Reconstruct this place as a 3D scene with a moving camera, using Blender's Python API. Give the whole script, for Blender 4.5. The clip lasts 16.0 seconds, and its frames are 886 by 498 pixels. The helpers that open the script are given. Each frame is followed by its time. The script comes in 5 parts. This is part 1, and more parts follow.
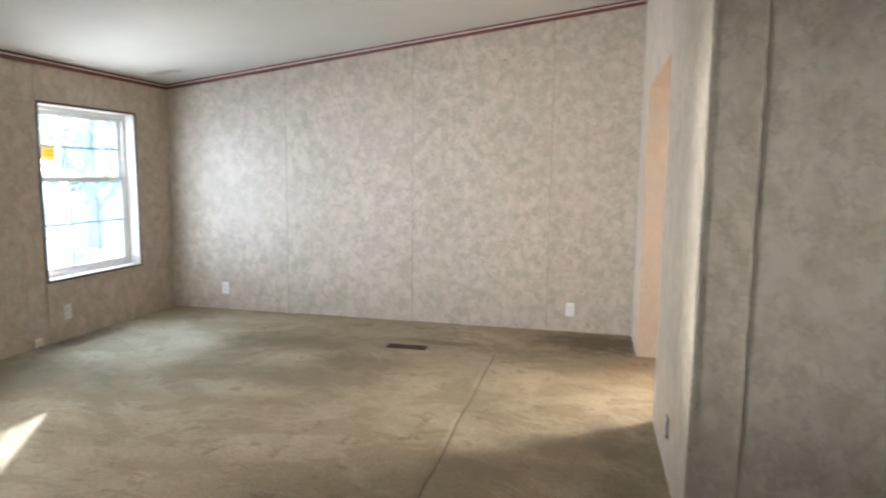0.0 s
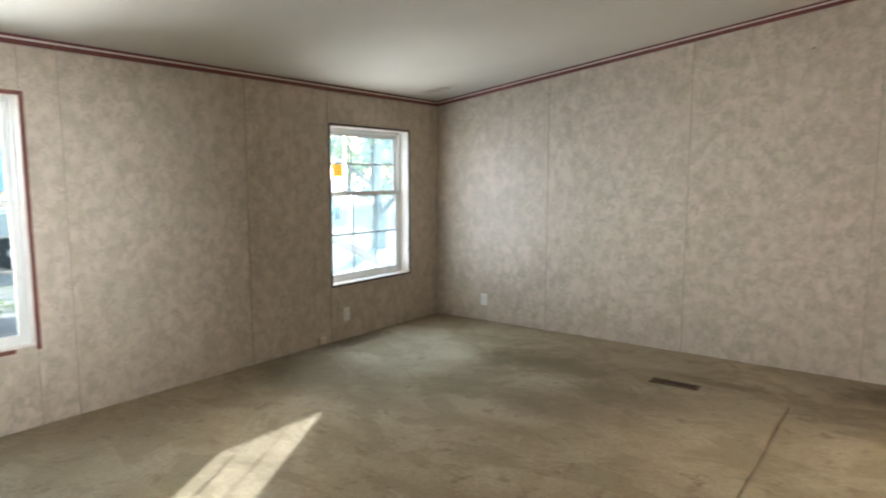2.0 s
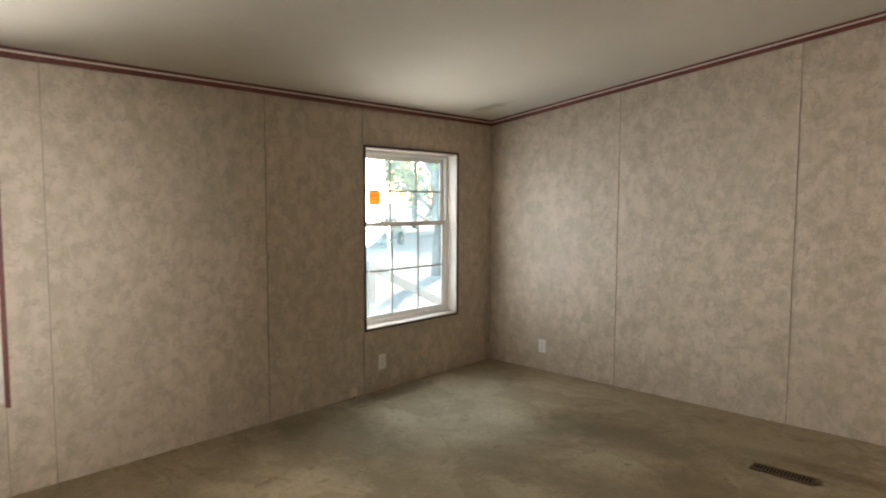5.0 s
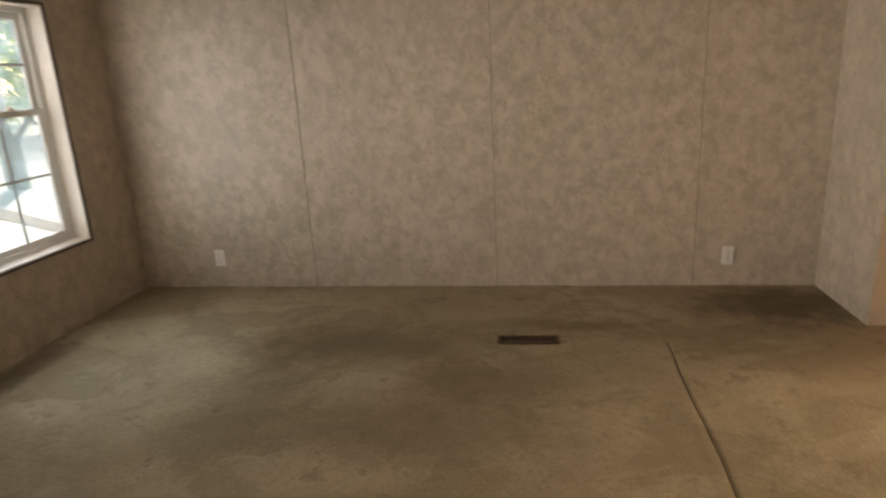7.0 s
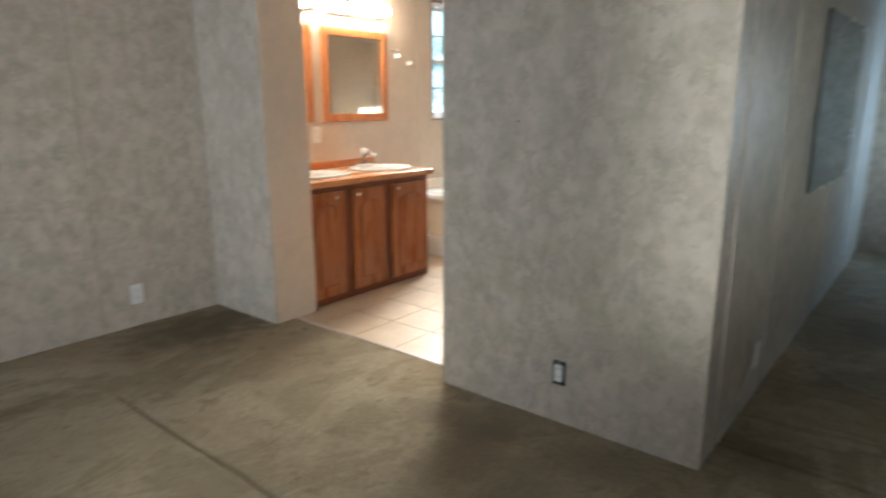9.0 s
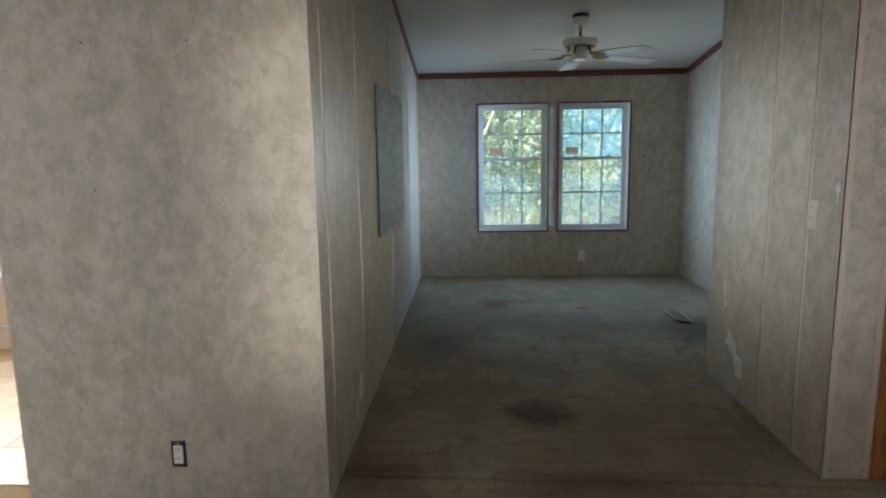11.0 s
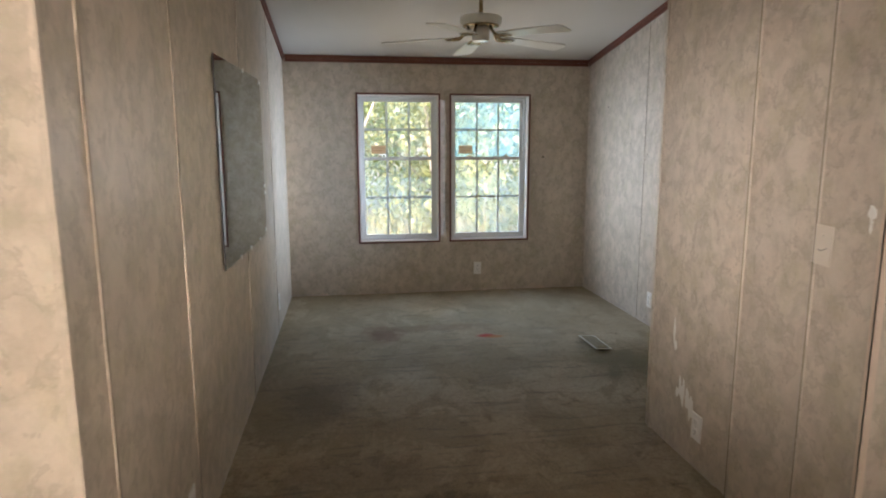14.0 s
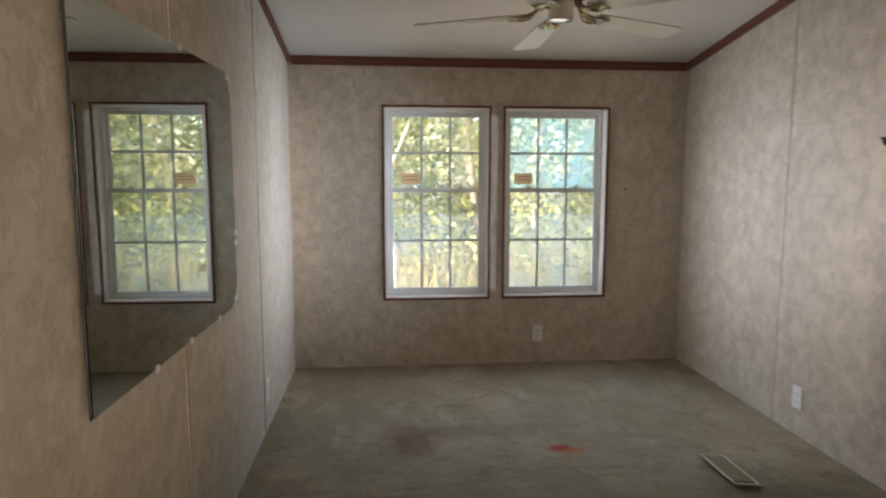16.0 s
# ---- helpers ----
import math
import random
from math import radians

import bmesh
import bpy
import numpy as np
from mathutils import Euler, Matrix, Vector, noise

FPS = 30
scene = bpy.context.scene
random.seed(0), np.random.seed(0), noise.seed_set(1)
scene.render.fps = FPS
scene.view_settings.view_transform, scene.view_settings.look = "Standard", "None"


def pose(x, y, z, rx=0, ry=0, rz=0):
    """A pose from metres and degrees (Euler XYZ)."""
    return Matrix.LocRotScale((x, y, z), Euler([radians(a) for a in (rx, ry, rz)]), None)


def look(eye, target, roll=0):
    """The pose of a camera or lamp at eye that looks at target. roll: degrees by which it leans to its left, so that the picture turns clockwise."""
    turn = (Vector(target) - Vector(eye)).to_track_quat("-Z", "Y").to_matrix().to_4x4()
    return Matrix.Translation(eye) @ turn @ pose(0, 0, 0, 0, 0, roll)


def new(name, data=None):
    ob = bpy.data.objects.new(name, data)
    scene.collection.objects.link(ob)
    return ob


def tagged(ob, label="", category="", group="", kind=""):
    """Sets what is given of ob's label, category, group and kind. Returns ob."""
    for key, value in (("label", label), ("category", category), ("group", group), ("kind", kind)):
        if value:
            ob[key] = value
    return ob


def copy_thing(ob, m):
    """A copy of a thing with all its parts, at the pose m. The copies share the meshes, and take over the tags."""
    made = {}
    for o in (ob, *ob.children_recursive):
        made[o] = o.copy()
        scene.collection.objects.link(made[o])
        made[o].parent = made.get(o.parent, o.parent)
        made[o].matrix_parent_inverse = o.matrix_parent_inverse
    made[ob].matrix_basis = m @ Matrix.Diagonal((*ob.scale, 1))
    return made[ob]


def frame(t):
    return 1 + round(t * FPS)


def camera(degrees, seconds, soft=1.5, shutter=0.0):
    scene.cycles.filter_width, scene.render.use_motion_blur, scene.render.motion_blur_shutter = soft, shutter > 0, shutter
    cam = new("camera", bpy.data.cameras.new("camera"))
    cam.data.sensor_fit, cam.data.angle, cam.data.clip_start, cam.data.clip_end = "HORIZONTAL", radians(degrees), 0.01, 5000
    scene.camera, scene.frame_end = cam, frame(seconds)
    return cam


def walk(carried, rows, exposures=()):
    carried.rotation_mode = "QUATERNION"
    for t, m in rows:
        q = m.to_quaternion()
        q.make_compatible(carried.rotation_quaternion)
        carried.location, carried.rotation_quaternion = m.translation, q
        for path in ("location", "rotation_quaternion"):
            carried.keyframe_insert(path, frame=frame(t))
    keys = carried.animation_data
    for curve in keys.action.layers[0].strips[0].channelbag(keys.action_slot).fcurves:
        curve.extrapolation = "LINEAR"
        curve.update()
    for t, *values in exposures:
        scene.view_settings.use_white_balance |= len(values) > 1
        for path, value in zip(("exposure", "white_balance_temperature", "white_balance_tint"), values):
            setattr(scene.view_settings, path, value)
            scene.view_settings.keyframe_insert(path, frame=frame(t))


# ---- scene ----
cam = camera(70.8, 16.0, soft=1.9, shutter=0.4)

PATH = [
    (0, (-0.376, -2.297, 1.336), (-0.831, -0.364, 1.095), 0.6),
    (0.5, (-0.355, -2.105, 1.369), (-1.093, -0.258, 1.156), 1.1),
    (1, (-0.427, -2.016, 1.361), (-1.296, -0.236, 1.085), 0.6),
    (1.5, (-0.453, -1.987, 1.384), (-1.472, -0.287, 1.122), 1.0),
    (2, (-0.513, -2.025, 1.402), (-1.704, -0.435, 1.172), -0.0),
    (2.5, (-0.55, -1.992, 1.386), (-1.985, -0.624, 1.125), -0.2),
    (3, (-0.583, -1.976, 1.403), (-2.132, -0.735, 1.155), -0.2),
    (3.2, (-0.56, -1.947, 1.41), (-2.109, -0.705, 1.167), 0.2),
    (5.3, (-0.925, -1.254, 1.441), (-2.24, 0.242, 1.266), 1.0),
    (5.5, (-0.976, -1.182, 1.426), (-2.248, 0.345, 1.209), 1.5),
    (6, (-1.182, -1.037, 1.381), (-2.128, 0.71, 1.157), 0.9),
    (6.5, (-1.43, -0.953, 1.372), (-2.036, 0.918, 1.007), 0.4),
    (7, (-1.674, -0.783, 1.365), (-1.966, 1.117, 0.813), -3.1),
    (7.5, (-1.896, -0.704, 1.301), (-1.787, 1.163, 0.593), -1.4),
    (8, (-2.076, -0.679, 1.322), (-1.485, 1.096, 0.615), -2.2),
    (8.5, (-2.1, -0.585, 1.308), (-1.031, 0.999, 0.717), -3.8),
    (9, (-2.1, -0.546, 1.261), (-0.587, 0.682, 0.811), -0.2),
    (9.5, (-2.184, -0.49, 1.285), (-0.385, 0.272, 0.858), -0.6),
    (10, (-2.192, -0.498, 1.296), (-0.276, -0.067, 0.917), -0.4),
    (10.2, (-2.182, -0.51, 1.302), (-0.244, -0.176, 0.935), -0.7),
    (12.3, (-1.969, -0.618, 1.365), (0.02, -0.724, 1.18), -0.3),
    (12.5, (-1.911, -0.642, 1.377), (0.078, -0.777, 1.219), -0.2),
    (13, (-1.778, -0.671, 1.368), (0.211, -0.848, 1.253), 0.3),
    (13.2, (-1.686, -0.689, 1.344), (0.296, -0.875, 1.149), 0.5),
    (13.5, (-1.501, -0.595, 1.343), (0.478, -0.786, 1.129), 0.2),
    (14, (-1.209, -0.522, 1.337), (0.742, -0.819, 1.01), -0.1),
    (14.5, (-0.849, -0.575, 1.324), (1.098, -0.871, 0.979), 0.7),
    (15, (-0.543, -0.591, 1.329), (1.424, -0.773, 1.016), 0.2),
    (15.5, (-0.182, -0.58, 1.269), (1.776, -0.913, 1.033), 0.5),
    (16, (0.135, -0.624, 1.335), (2.112, -0.809, 1.096), 0.1),
]
EXPOSURES = [
    (0.0, 2.7, 5150, 6), (1.0, 2.1, 5500, 5), (2.0, 2.05, 5500, 4), (3.0, 1.65, 6200, 9), (5.5, 1.7, 6250, 8), (6.5, 1.5, 6500, 11), (7.0, 1.4, 6900, 12), (7.5, 2.05, 5950, 10), (8.0, 1.9, 5250, 5),
    (9.0, 1.65, 4950, 1), (10.2, 1.35, 5000, 0), (12.3, 2.5, 5700, 12), (14.0, 2.2, 6350, 16), (16.0, 2.05, 6800, 18),
]
walk(cam, [(t, look(eye, aim, lean)) for t, eye, aim, lean in PATH], EXPOSURES)

# ---- world and sun ----
SUN_FROM = Vector((-0.515, 0.857, 0.0)).normalized()
SUN_UP = radians(13.2)
world = bpy.data.worlds.new("sky")
scene.world = world
world.use_nodes = True
sky = world.node_tree.nodes.new("ShaderNodeTexSky")
sky.sky_type = "NISHITA"
sky.sun_disc = False
sky.sun_elevation = SUN_UP
sky.sun_rotation = math.atan2(SUN_FROM.x, SUN_FROM.y)
background = world.node_tree.nodes["Background"]
background.inputs["Strength"].default_value = 0.15
world.node_tree.links.new(sky.outputs[0], background.inputs["Color"])
sun = new("sun", bpy.data.lights.new("sun", "SUN"))
sun.data.energy = 5.0
sun.data.angle = radians(0.6)
sun.data.color = (1.0, 0.93, 0.83)
sun.matrix_basis = look((0, 0, 0), -(SUN_FROM * math.cos(SUN_UP) + Vector((0, 0, math.sin(SUN_UP)))))



def window_lamp(x, y, z, width, height, normal, spread, watts, colour):
    """Area lamp added at a window's opening in place of daylight, down from the sky, up from the bright ground, or
    slantwise.
    """
    ob = new("window_fill", bpy.data.lights.new("window_fill", "AREA"))
    ob.data.shape = "RECTANGLE"
    ob.data.size, ob.data.size_y = width, height
    ob.data.energy, ob.data.color = watts, colour
    ob.data.spread = radians(spread)
    ob.matrix_basis = look((x, y, z), (x + normal[0], y + normal[1], z + normal[2]))
    return ob


SKY_TINT, EARTH_TINT, EVEN_TINT, WARM_TINT = (0.74, 0.87, 1.0), (1.0, 0.90, 0.78), (0.97, 0.97, 1.0), (1.0, 0.93, 0.84)
DOWN, UP = -1.5, 1.5
for tilt, tint, spread, north, south, east in ((DOWN, SKY_TINT, 78, 1.4, 0.5, 0.5), (UP, EARTH_TINT, 78, 1.0, 3.0, 0.5)):
    window_lamp(-4.36, 2.09, 1.15, 0.95, 1.25, (0.85, -0.55, tilt), spread, north, tint)
    window_lamp(-4.36, -1.17, 1.15, 0.95, 1.25, (1, 0, tilt), spread, south, tint)
    window_lamp(4.37, -1.40, 1.13, 1.50, 1.20, (-1, 0, tilt), spread, east, tint)
# Extra blue fill that tints the nook carpet.
window_lamp(4.37, -1.40, 1.13, 1.50, 1.20, (-1, 0, DOWN), 78, 3.6, (0.28, 0.55, 1.0))
# Narrow added beam that brightens the west wall across the house.
window_lamp(4.37, -1.40, 1.13, 1.50, 1.20, (-1, 0.05, 0), 18, 2.1, WARM_TINT)
# Added warm fill for the next room, set at its unseen window.
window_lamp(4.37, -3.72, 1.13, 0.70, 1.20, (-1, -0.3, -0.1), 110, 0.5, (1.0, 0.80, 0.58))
window_lamp(2.57, 3.04, 1.63, 0.68, 0.90, (0, -1, DOWN), 78, 2.0, SKY_TINT)
# Two added warm fills: bathroom floor, then the spill on the bedroom carpet.
window_lamp(2.57, 3.04, 1.63, 0.68, 0.90, (-0.75, -0.45, -1.2), 72, 3.0, (1.0, 0.86, 0.68))
window_lamp(2.57, 3.04, 1.63, 0.68, 0.90, (-0.81, -0.40, -0.46), 40, 3.2, (1.0, 0.82, 0.62))
window_lamp(-4.36, 2.09, 1.15, 0.95, 1.25, (0.80, 0.60, 0), 116, 1.6, EVEN_TINT)
window_lamp(-4.36, 2.09, 1.15, 0.95, 1.25, (1.0, -0.03, 0), 76, 1.5, WARM_TINT)
# Two narrow added beams for the hall's north and south walls.
window_lamp(-4.36, -1.17, 1.15, 0.95, 1.25, (1.0, 0.215, 0), 9, 0.75, (1.0, 0.88, 0.70))
window_lamp(-4.36, 2.09, 1.15, 0.95, 1.25, (0.793, -0.609, 0), 10, 0.8, WARM_TINT)
window_lamp(-4.36, -1.17, 1.15, 0.95, 1.25, (0.68, 0.73, 0), 66, 3.1, WARM_TINT)
# Added fill thrown towards the unseen south wall to bounce back.
window_lamp(-4.36, -1.17, 1.15, 0.95, 1.25, (0.5, -0.866, 0.5), 88, 7.5, EVEN_TINT)
window_lamp(4.37, -1.40, 1.13, 1.50, 1.20, (-0.5, -0.866, 0), 100, 2.4, SKY_TINT)
window_lamp(4.37, -1.40, 1.13, 1.50, 1.20, (-0.05, 1.0, 0), 90, 3.6, (0.62, 0.80, 1.0))

# ---- plan, in metres ----
WEST, EAST, NORTH, SOUTH = -4.385, 4.4, 3.055, -5.2
RIDGE_X, RIDGE_Z, EAVE_W, EAVE_E = 0.12, 2.745, 2.152, 2.1
MARRIAGE = 0.30
HALL_S, HALL_END, NOOK_S = -1.932, 1.473, -2.735
DOOR_X = 0.24
GROUND = -0.75


def ceiling_z(x):
    if x < RIDGE_X:
        return EAVE_W + (RIDGE_Z - EAVE_W) * (x - WEST) / (RIDGE_X - WEST)
    return EAVE_E + (RIDGE_Z - EAVE_E) * (EAST - x) / (EAST - RIDGE_X)


# ---- materials ----
class Nodes:
    """Short hand for one node material."""

    def __init__(self, name, rough=0.6, metal=0.0, spec=0.5):
        self.mat = bpy.data.materials.new(name)
        self.mat.use_nodes = True
        self.tree = self.mat.node_tree
        self.bsdf = self.tree.nodes["Principled BSDF"]
        self.bsdf.inputs["Roughness"].default_value = rough
        self.bsdf.inputs["Metallic"].default_value = metal
        self.bsdf.inputs["Specular IOR Level"].default_value = spec
        coords = self.tree.nodes.new("ShaderNodeTexCoord")
        self.place = coords.outputs["Object"]
        self.pieces = None

    def link(self, a, b):
        self.tree.links.new(a, b)

    def shifted(self, amount):
        """Coordinates that jump from object to object."""
        info = self.tree.nodes.new("ShaderNodeObjectInfo")
        mul = self.tree.nodes.new("ShaderNodeMath")
        mul.operation = "MULTIPLY"
        mul.inputs[1].default_value = amount
        self.link(info.outputs["Random"], mul.inputs[0])
        add = self.tree.nodes.new("ShaderNodeVectorMath")
        self.link(self.place, add.inputs[0])
        self.link(mul.outputs[0], add.inputs[1])
        self.place = add.outputs[0]
        return info.outputs["Random"]

    def scaled(self, s):
        mapping = self.tree.nodes.new("ShaderNodeMapping")
        mapping.inputs["Scale"].default_value = s
        self.link(self.place, mapping.inputs["Vector"])
        return mapping.outputs[0]

    def noise(self, scale, detail=4.0, rough=0.55, twist=0.0, at=None):
        n = self.tree.nodes.new("ShaderNodeTexNoise")
        n.inputs["Scale"].default_value = scale
        n.inputs["Detail"].default_value = detail
        n.inputs["Roughness"].default_value = rough
        n.inputs["Distortion"].default_value = twist
        self.link(at or self.place, n.inputs["Vector"])
        return n.outputs["Fac"]

    def ramp(self, fac, *stops):
        r = self.tree.nodes.new("ShaderNodeValToRGB")
        while len(r.color_ramp.elements) < len(stops):
            r.color_ramp.elements.new(0.5)
        for e, (p, c) in zip(r.color_ramp.elements, stops):
            e.position = p
            e.color = (*c, 1) if isinstance(c, tuple) else (c, c, c, 1)
        self.link(fac, r.inputs[0])
        return r.outputs[0]

    def mix(self, fac, a, b, how="MIX"):
        m = self.tree.nodes.new("ShaderNodeMix")
        m.data_type = "RGBA"
        m.blend_type = how
        for value, socket in ((fac, m.inputs[0]), (a, m.inputs[6]), (b, m.inputs[7])):
            if isinstance(value, (int, float)):
                socket.default_value = value
            elif isinstance(value, tuple):
                socket.default_value = (*value, 1)
            else:
                self.link(value, socket)
        return m.outputs[2]

    def colour(self, c):
        if isinstance(c, tuple):
            self.bsdf.inputs["Base Color"].default_value = (*c, 1)
        else:
            self.link(c, self.bsdf.inputs["Base Color"])

    def bump(self, height, strength, distance=0.01):
        b = self.tree.nodes.new("ShaderNodeBump")
        b.inputs["Strength"].default_value = strength
        b.inputs["Distance"].default_value = distance
        self.link(height, b.inputs["Height"])
        self.link(b.outputs[0], self.bsdf.inputs["Normal"])

    def roughness(self, fac, low, high):
        self.link(self.ramp(fac, (0.3, low), (0.7, high)), self.bsdf.inputs["Roughness"])

    def spot(self, x, y, size, reach=0.5, twist=6.0):
        """A ragged stain round one place: 1 inside, 0 outside."""
        wobble = self.noise(twist, 5, 0.65)
        sub = self.tree.nodes.new("ShaderNodeVectorMath")
        sub.operation = "SUBTRACT"
        sub.inputs[1].default_value = (x, y, 0)
        self.link(self.place, sub.inputs[0])
        sc = self.tree.nodes.new("ShaderNodeVectorMath")
        sc.operation = "MULTIPLY"
        sc.inputs[1].default_value = (1 / size[0], 1 / size[1], 0)
        self.link(sub.outputs[0], sc.inputs[0])
        ln = self.tree.nodes.new("ShaderNodeVectorMath")
        ln.operation = "LENGTH"
        self.link(sc.outputs[0], ln.inputs[0])
        mul = self.tree.nodes.new("ShaderNodeMath")
        mul.operation = "MULTIPLY_ADD"
        mul.inputs[1].default_value = 2.2
        self.link(wobble, mul.inputs[0])
        self.link(ln.outputs["Value"], mul.inputs[2])
        return self.fall(mul.outputs[0], 2.1 - reach, 2.1 + reach)

    def fall(self, value, start, end):
        m = self.tree.nodes.new("ShaderNodeMapRange")
        m.interpolation_type = "SMOOTHSTEP"
        m.inputs["From Min"].default_value = start
        m.inputs["From Max"].default_value = end
        m.inputs["To Min"].default_value = 1.0
        m.inputs["To Max"].default_value = 0.0
        self.link(value, m.inputs["Value"])
        return m.outputs[0]


def plain(name, c, rough=0.5, metal=0.0, vary=0.12, scale=14.0, bump=0.05):
    """A surface of one colour with slight mottling and a fine relief."""
    n = Nodes(name, rough, metal)
    grain = n.noise(scale, 5, 0.6)
    soft = n.noise(scale * 0.13, 3, 0.5)
    dark = tuple(v * (1 - vary) for v in c)
    lite = tuple(min(1, v * (1 + vary)) for v in c)
    n.colour(n.mix(n.ramp(soft, (0.3, 0.0), (0.7, 0.5)), n.ramp(grain, (0.3, dark), (0.7, lite)), dark))
    n.bump(grain, bump, 0.004)
    n.roughness(grain, max(0.03, rough - 0.07), min(1, rough + 0.07))
    return n.mat


def wallpaper(name, light, deep, stroke, gloss, strength=1.0):
    """Vinyl-faced wall board with a printed sponged pattern of curled strokes."""
    n = Nodes(name, gloss)
    n.shifted(7.0)
    cloud = n.noise(12.0, 5, 0.62, 0.25, n.scaled((1.0, 1.0, 0.85)))
    swirl = n.noise(8.0, 4, 0.55, 0.45, n.scaled((1.0, 1.0, 0.85)))
    curl = n.noise(14.0, 5, 0.64, 0.3, n.scaled((1.1, 1.1, 0.9)))
    mask = n.noise(5.0, 3, 0.5)
    fibre = n.noise(90.0, 3, 0.6)
    wide = n.noise(1.1, 3, 0.5)
    base = n.ramp(cloud, (0.40, deep), (0.5, tuple((a + b) / 2 for a, b in zip(light, deep))), (0.60, light))
    blush = n.noise(9.0, 4, 0.6, 0.3)
    base = n.mix(n.ramp(blush, (0.42, 0.0), (0.62, 0.5 * strength)), base, tuple(v * k for v, k in zip(light, (1.0, 0.93, 0.90))))
    base = n.mix(n.ramp(blush, (0.34, 0.5 * strength), (0.5, 0.0)), base, tuple(v * k for v, k in zip(deep, (1.06, 1.05, 0.86))))
    lines = n.mix(1.0, n.ramp(swirl, (0.44, 0.0), (0.5, 1.0), (0.55, 0.0)), n.ramp(mask, (0.42, 0.0), (0.56, 1.0)), "MULTIPLY")
    dabs = n.ramp(curl, (0.54, 0.0), (0.575, 1.0), (0.66, 0.25))
    base = n.mix(n.mix(0.34 * strength, (0, 0, 0), lines), base, stroke)
    base = n.mix(n.mix(0.48 * strength, (0, 0, 0), dabs), base, stroke)
    base = n.mix(n.ramp(wide, (0.35, 0.0), (0.7, 0.3)), base, tuple(v * 0.9 for v in deep))
    base = n.mix(0.08, base, n.ramp(fibre, (0.3, stroke), (0.7, light)))
    n.colour(base)
    n.bump(n.mix(0.6, fibre, wide), 0.10, 0.006)
    n.roughness(cloud, gloss - 0.06, gloss + 0.1)
    return n.mat


PAPER = wallpaper("wall_vinyl", (0.65, 0.565, 0.47), (0.46, 0.397, 0.315), (0.33, 0.275, 0.205), 0.48)
WHITE_BOUNCE = plain("white_bounce_paint", (0.80, 0.78, 0.74), 0.6, vary=0.04, scale=6.0)
# Dark brown of the thin line down each board joint.
JOINT = plain("joint_dark", (0.27, 0.225, 0.16), 0.7, vary=0.4, scale=5.0)
BATH_PAPER = wallpaper("bath_wall_vinyl", (0.66, 0.55, 0.43), (0.61, 0.50, 0.385), (0.53, 0.43, 0.325), 0.45, 0.5)


def ceiling_material():
    n = Nodes("ceiling_paint", 0.75)
    stipple = n.noise(120, 3, 0.6)
    wide = n.noise(0.9, 4, 0.55)
    base = n.ramp(wide, (0.3, (0.62, 0.59, 0.53)), (0.7, (0.70, 0.67, 0.61)))
    base = n.mix(n.spot(-4.05, 2.62, (0.16, 0.07), 0.5, 9.0), base, (0.42, 0.37, 0.29))
    n.colour(base)
    n.bump(stipple, 0.25, 0.004)
    return n.mat


CEILING = ceiling_material()


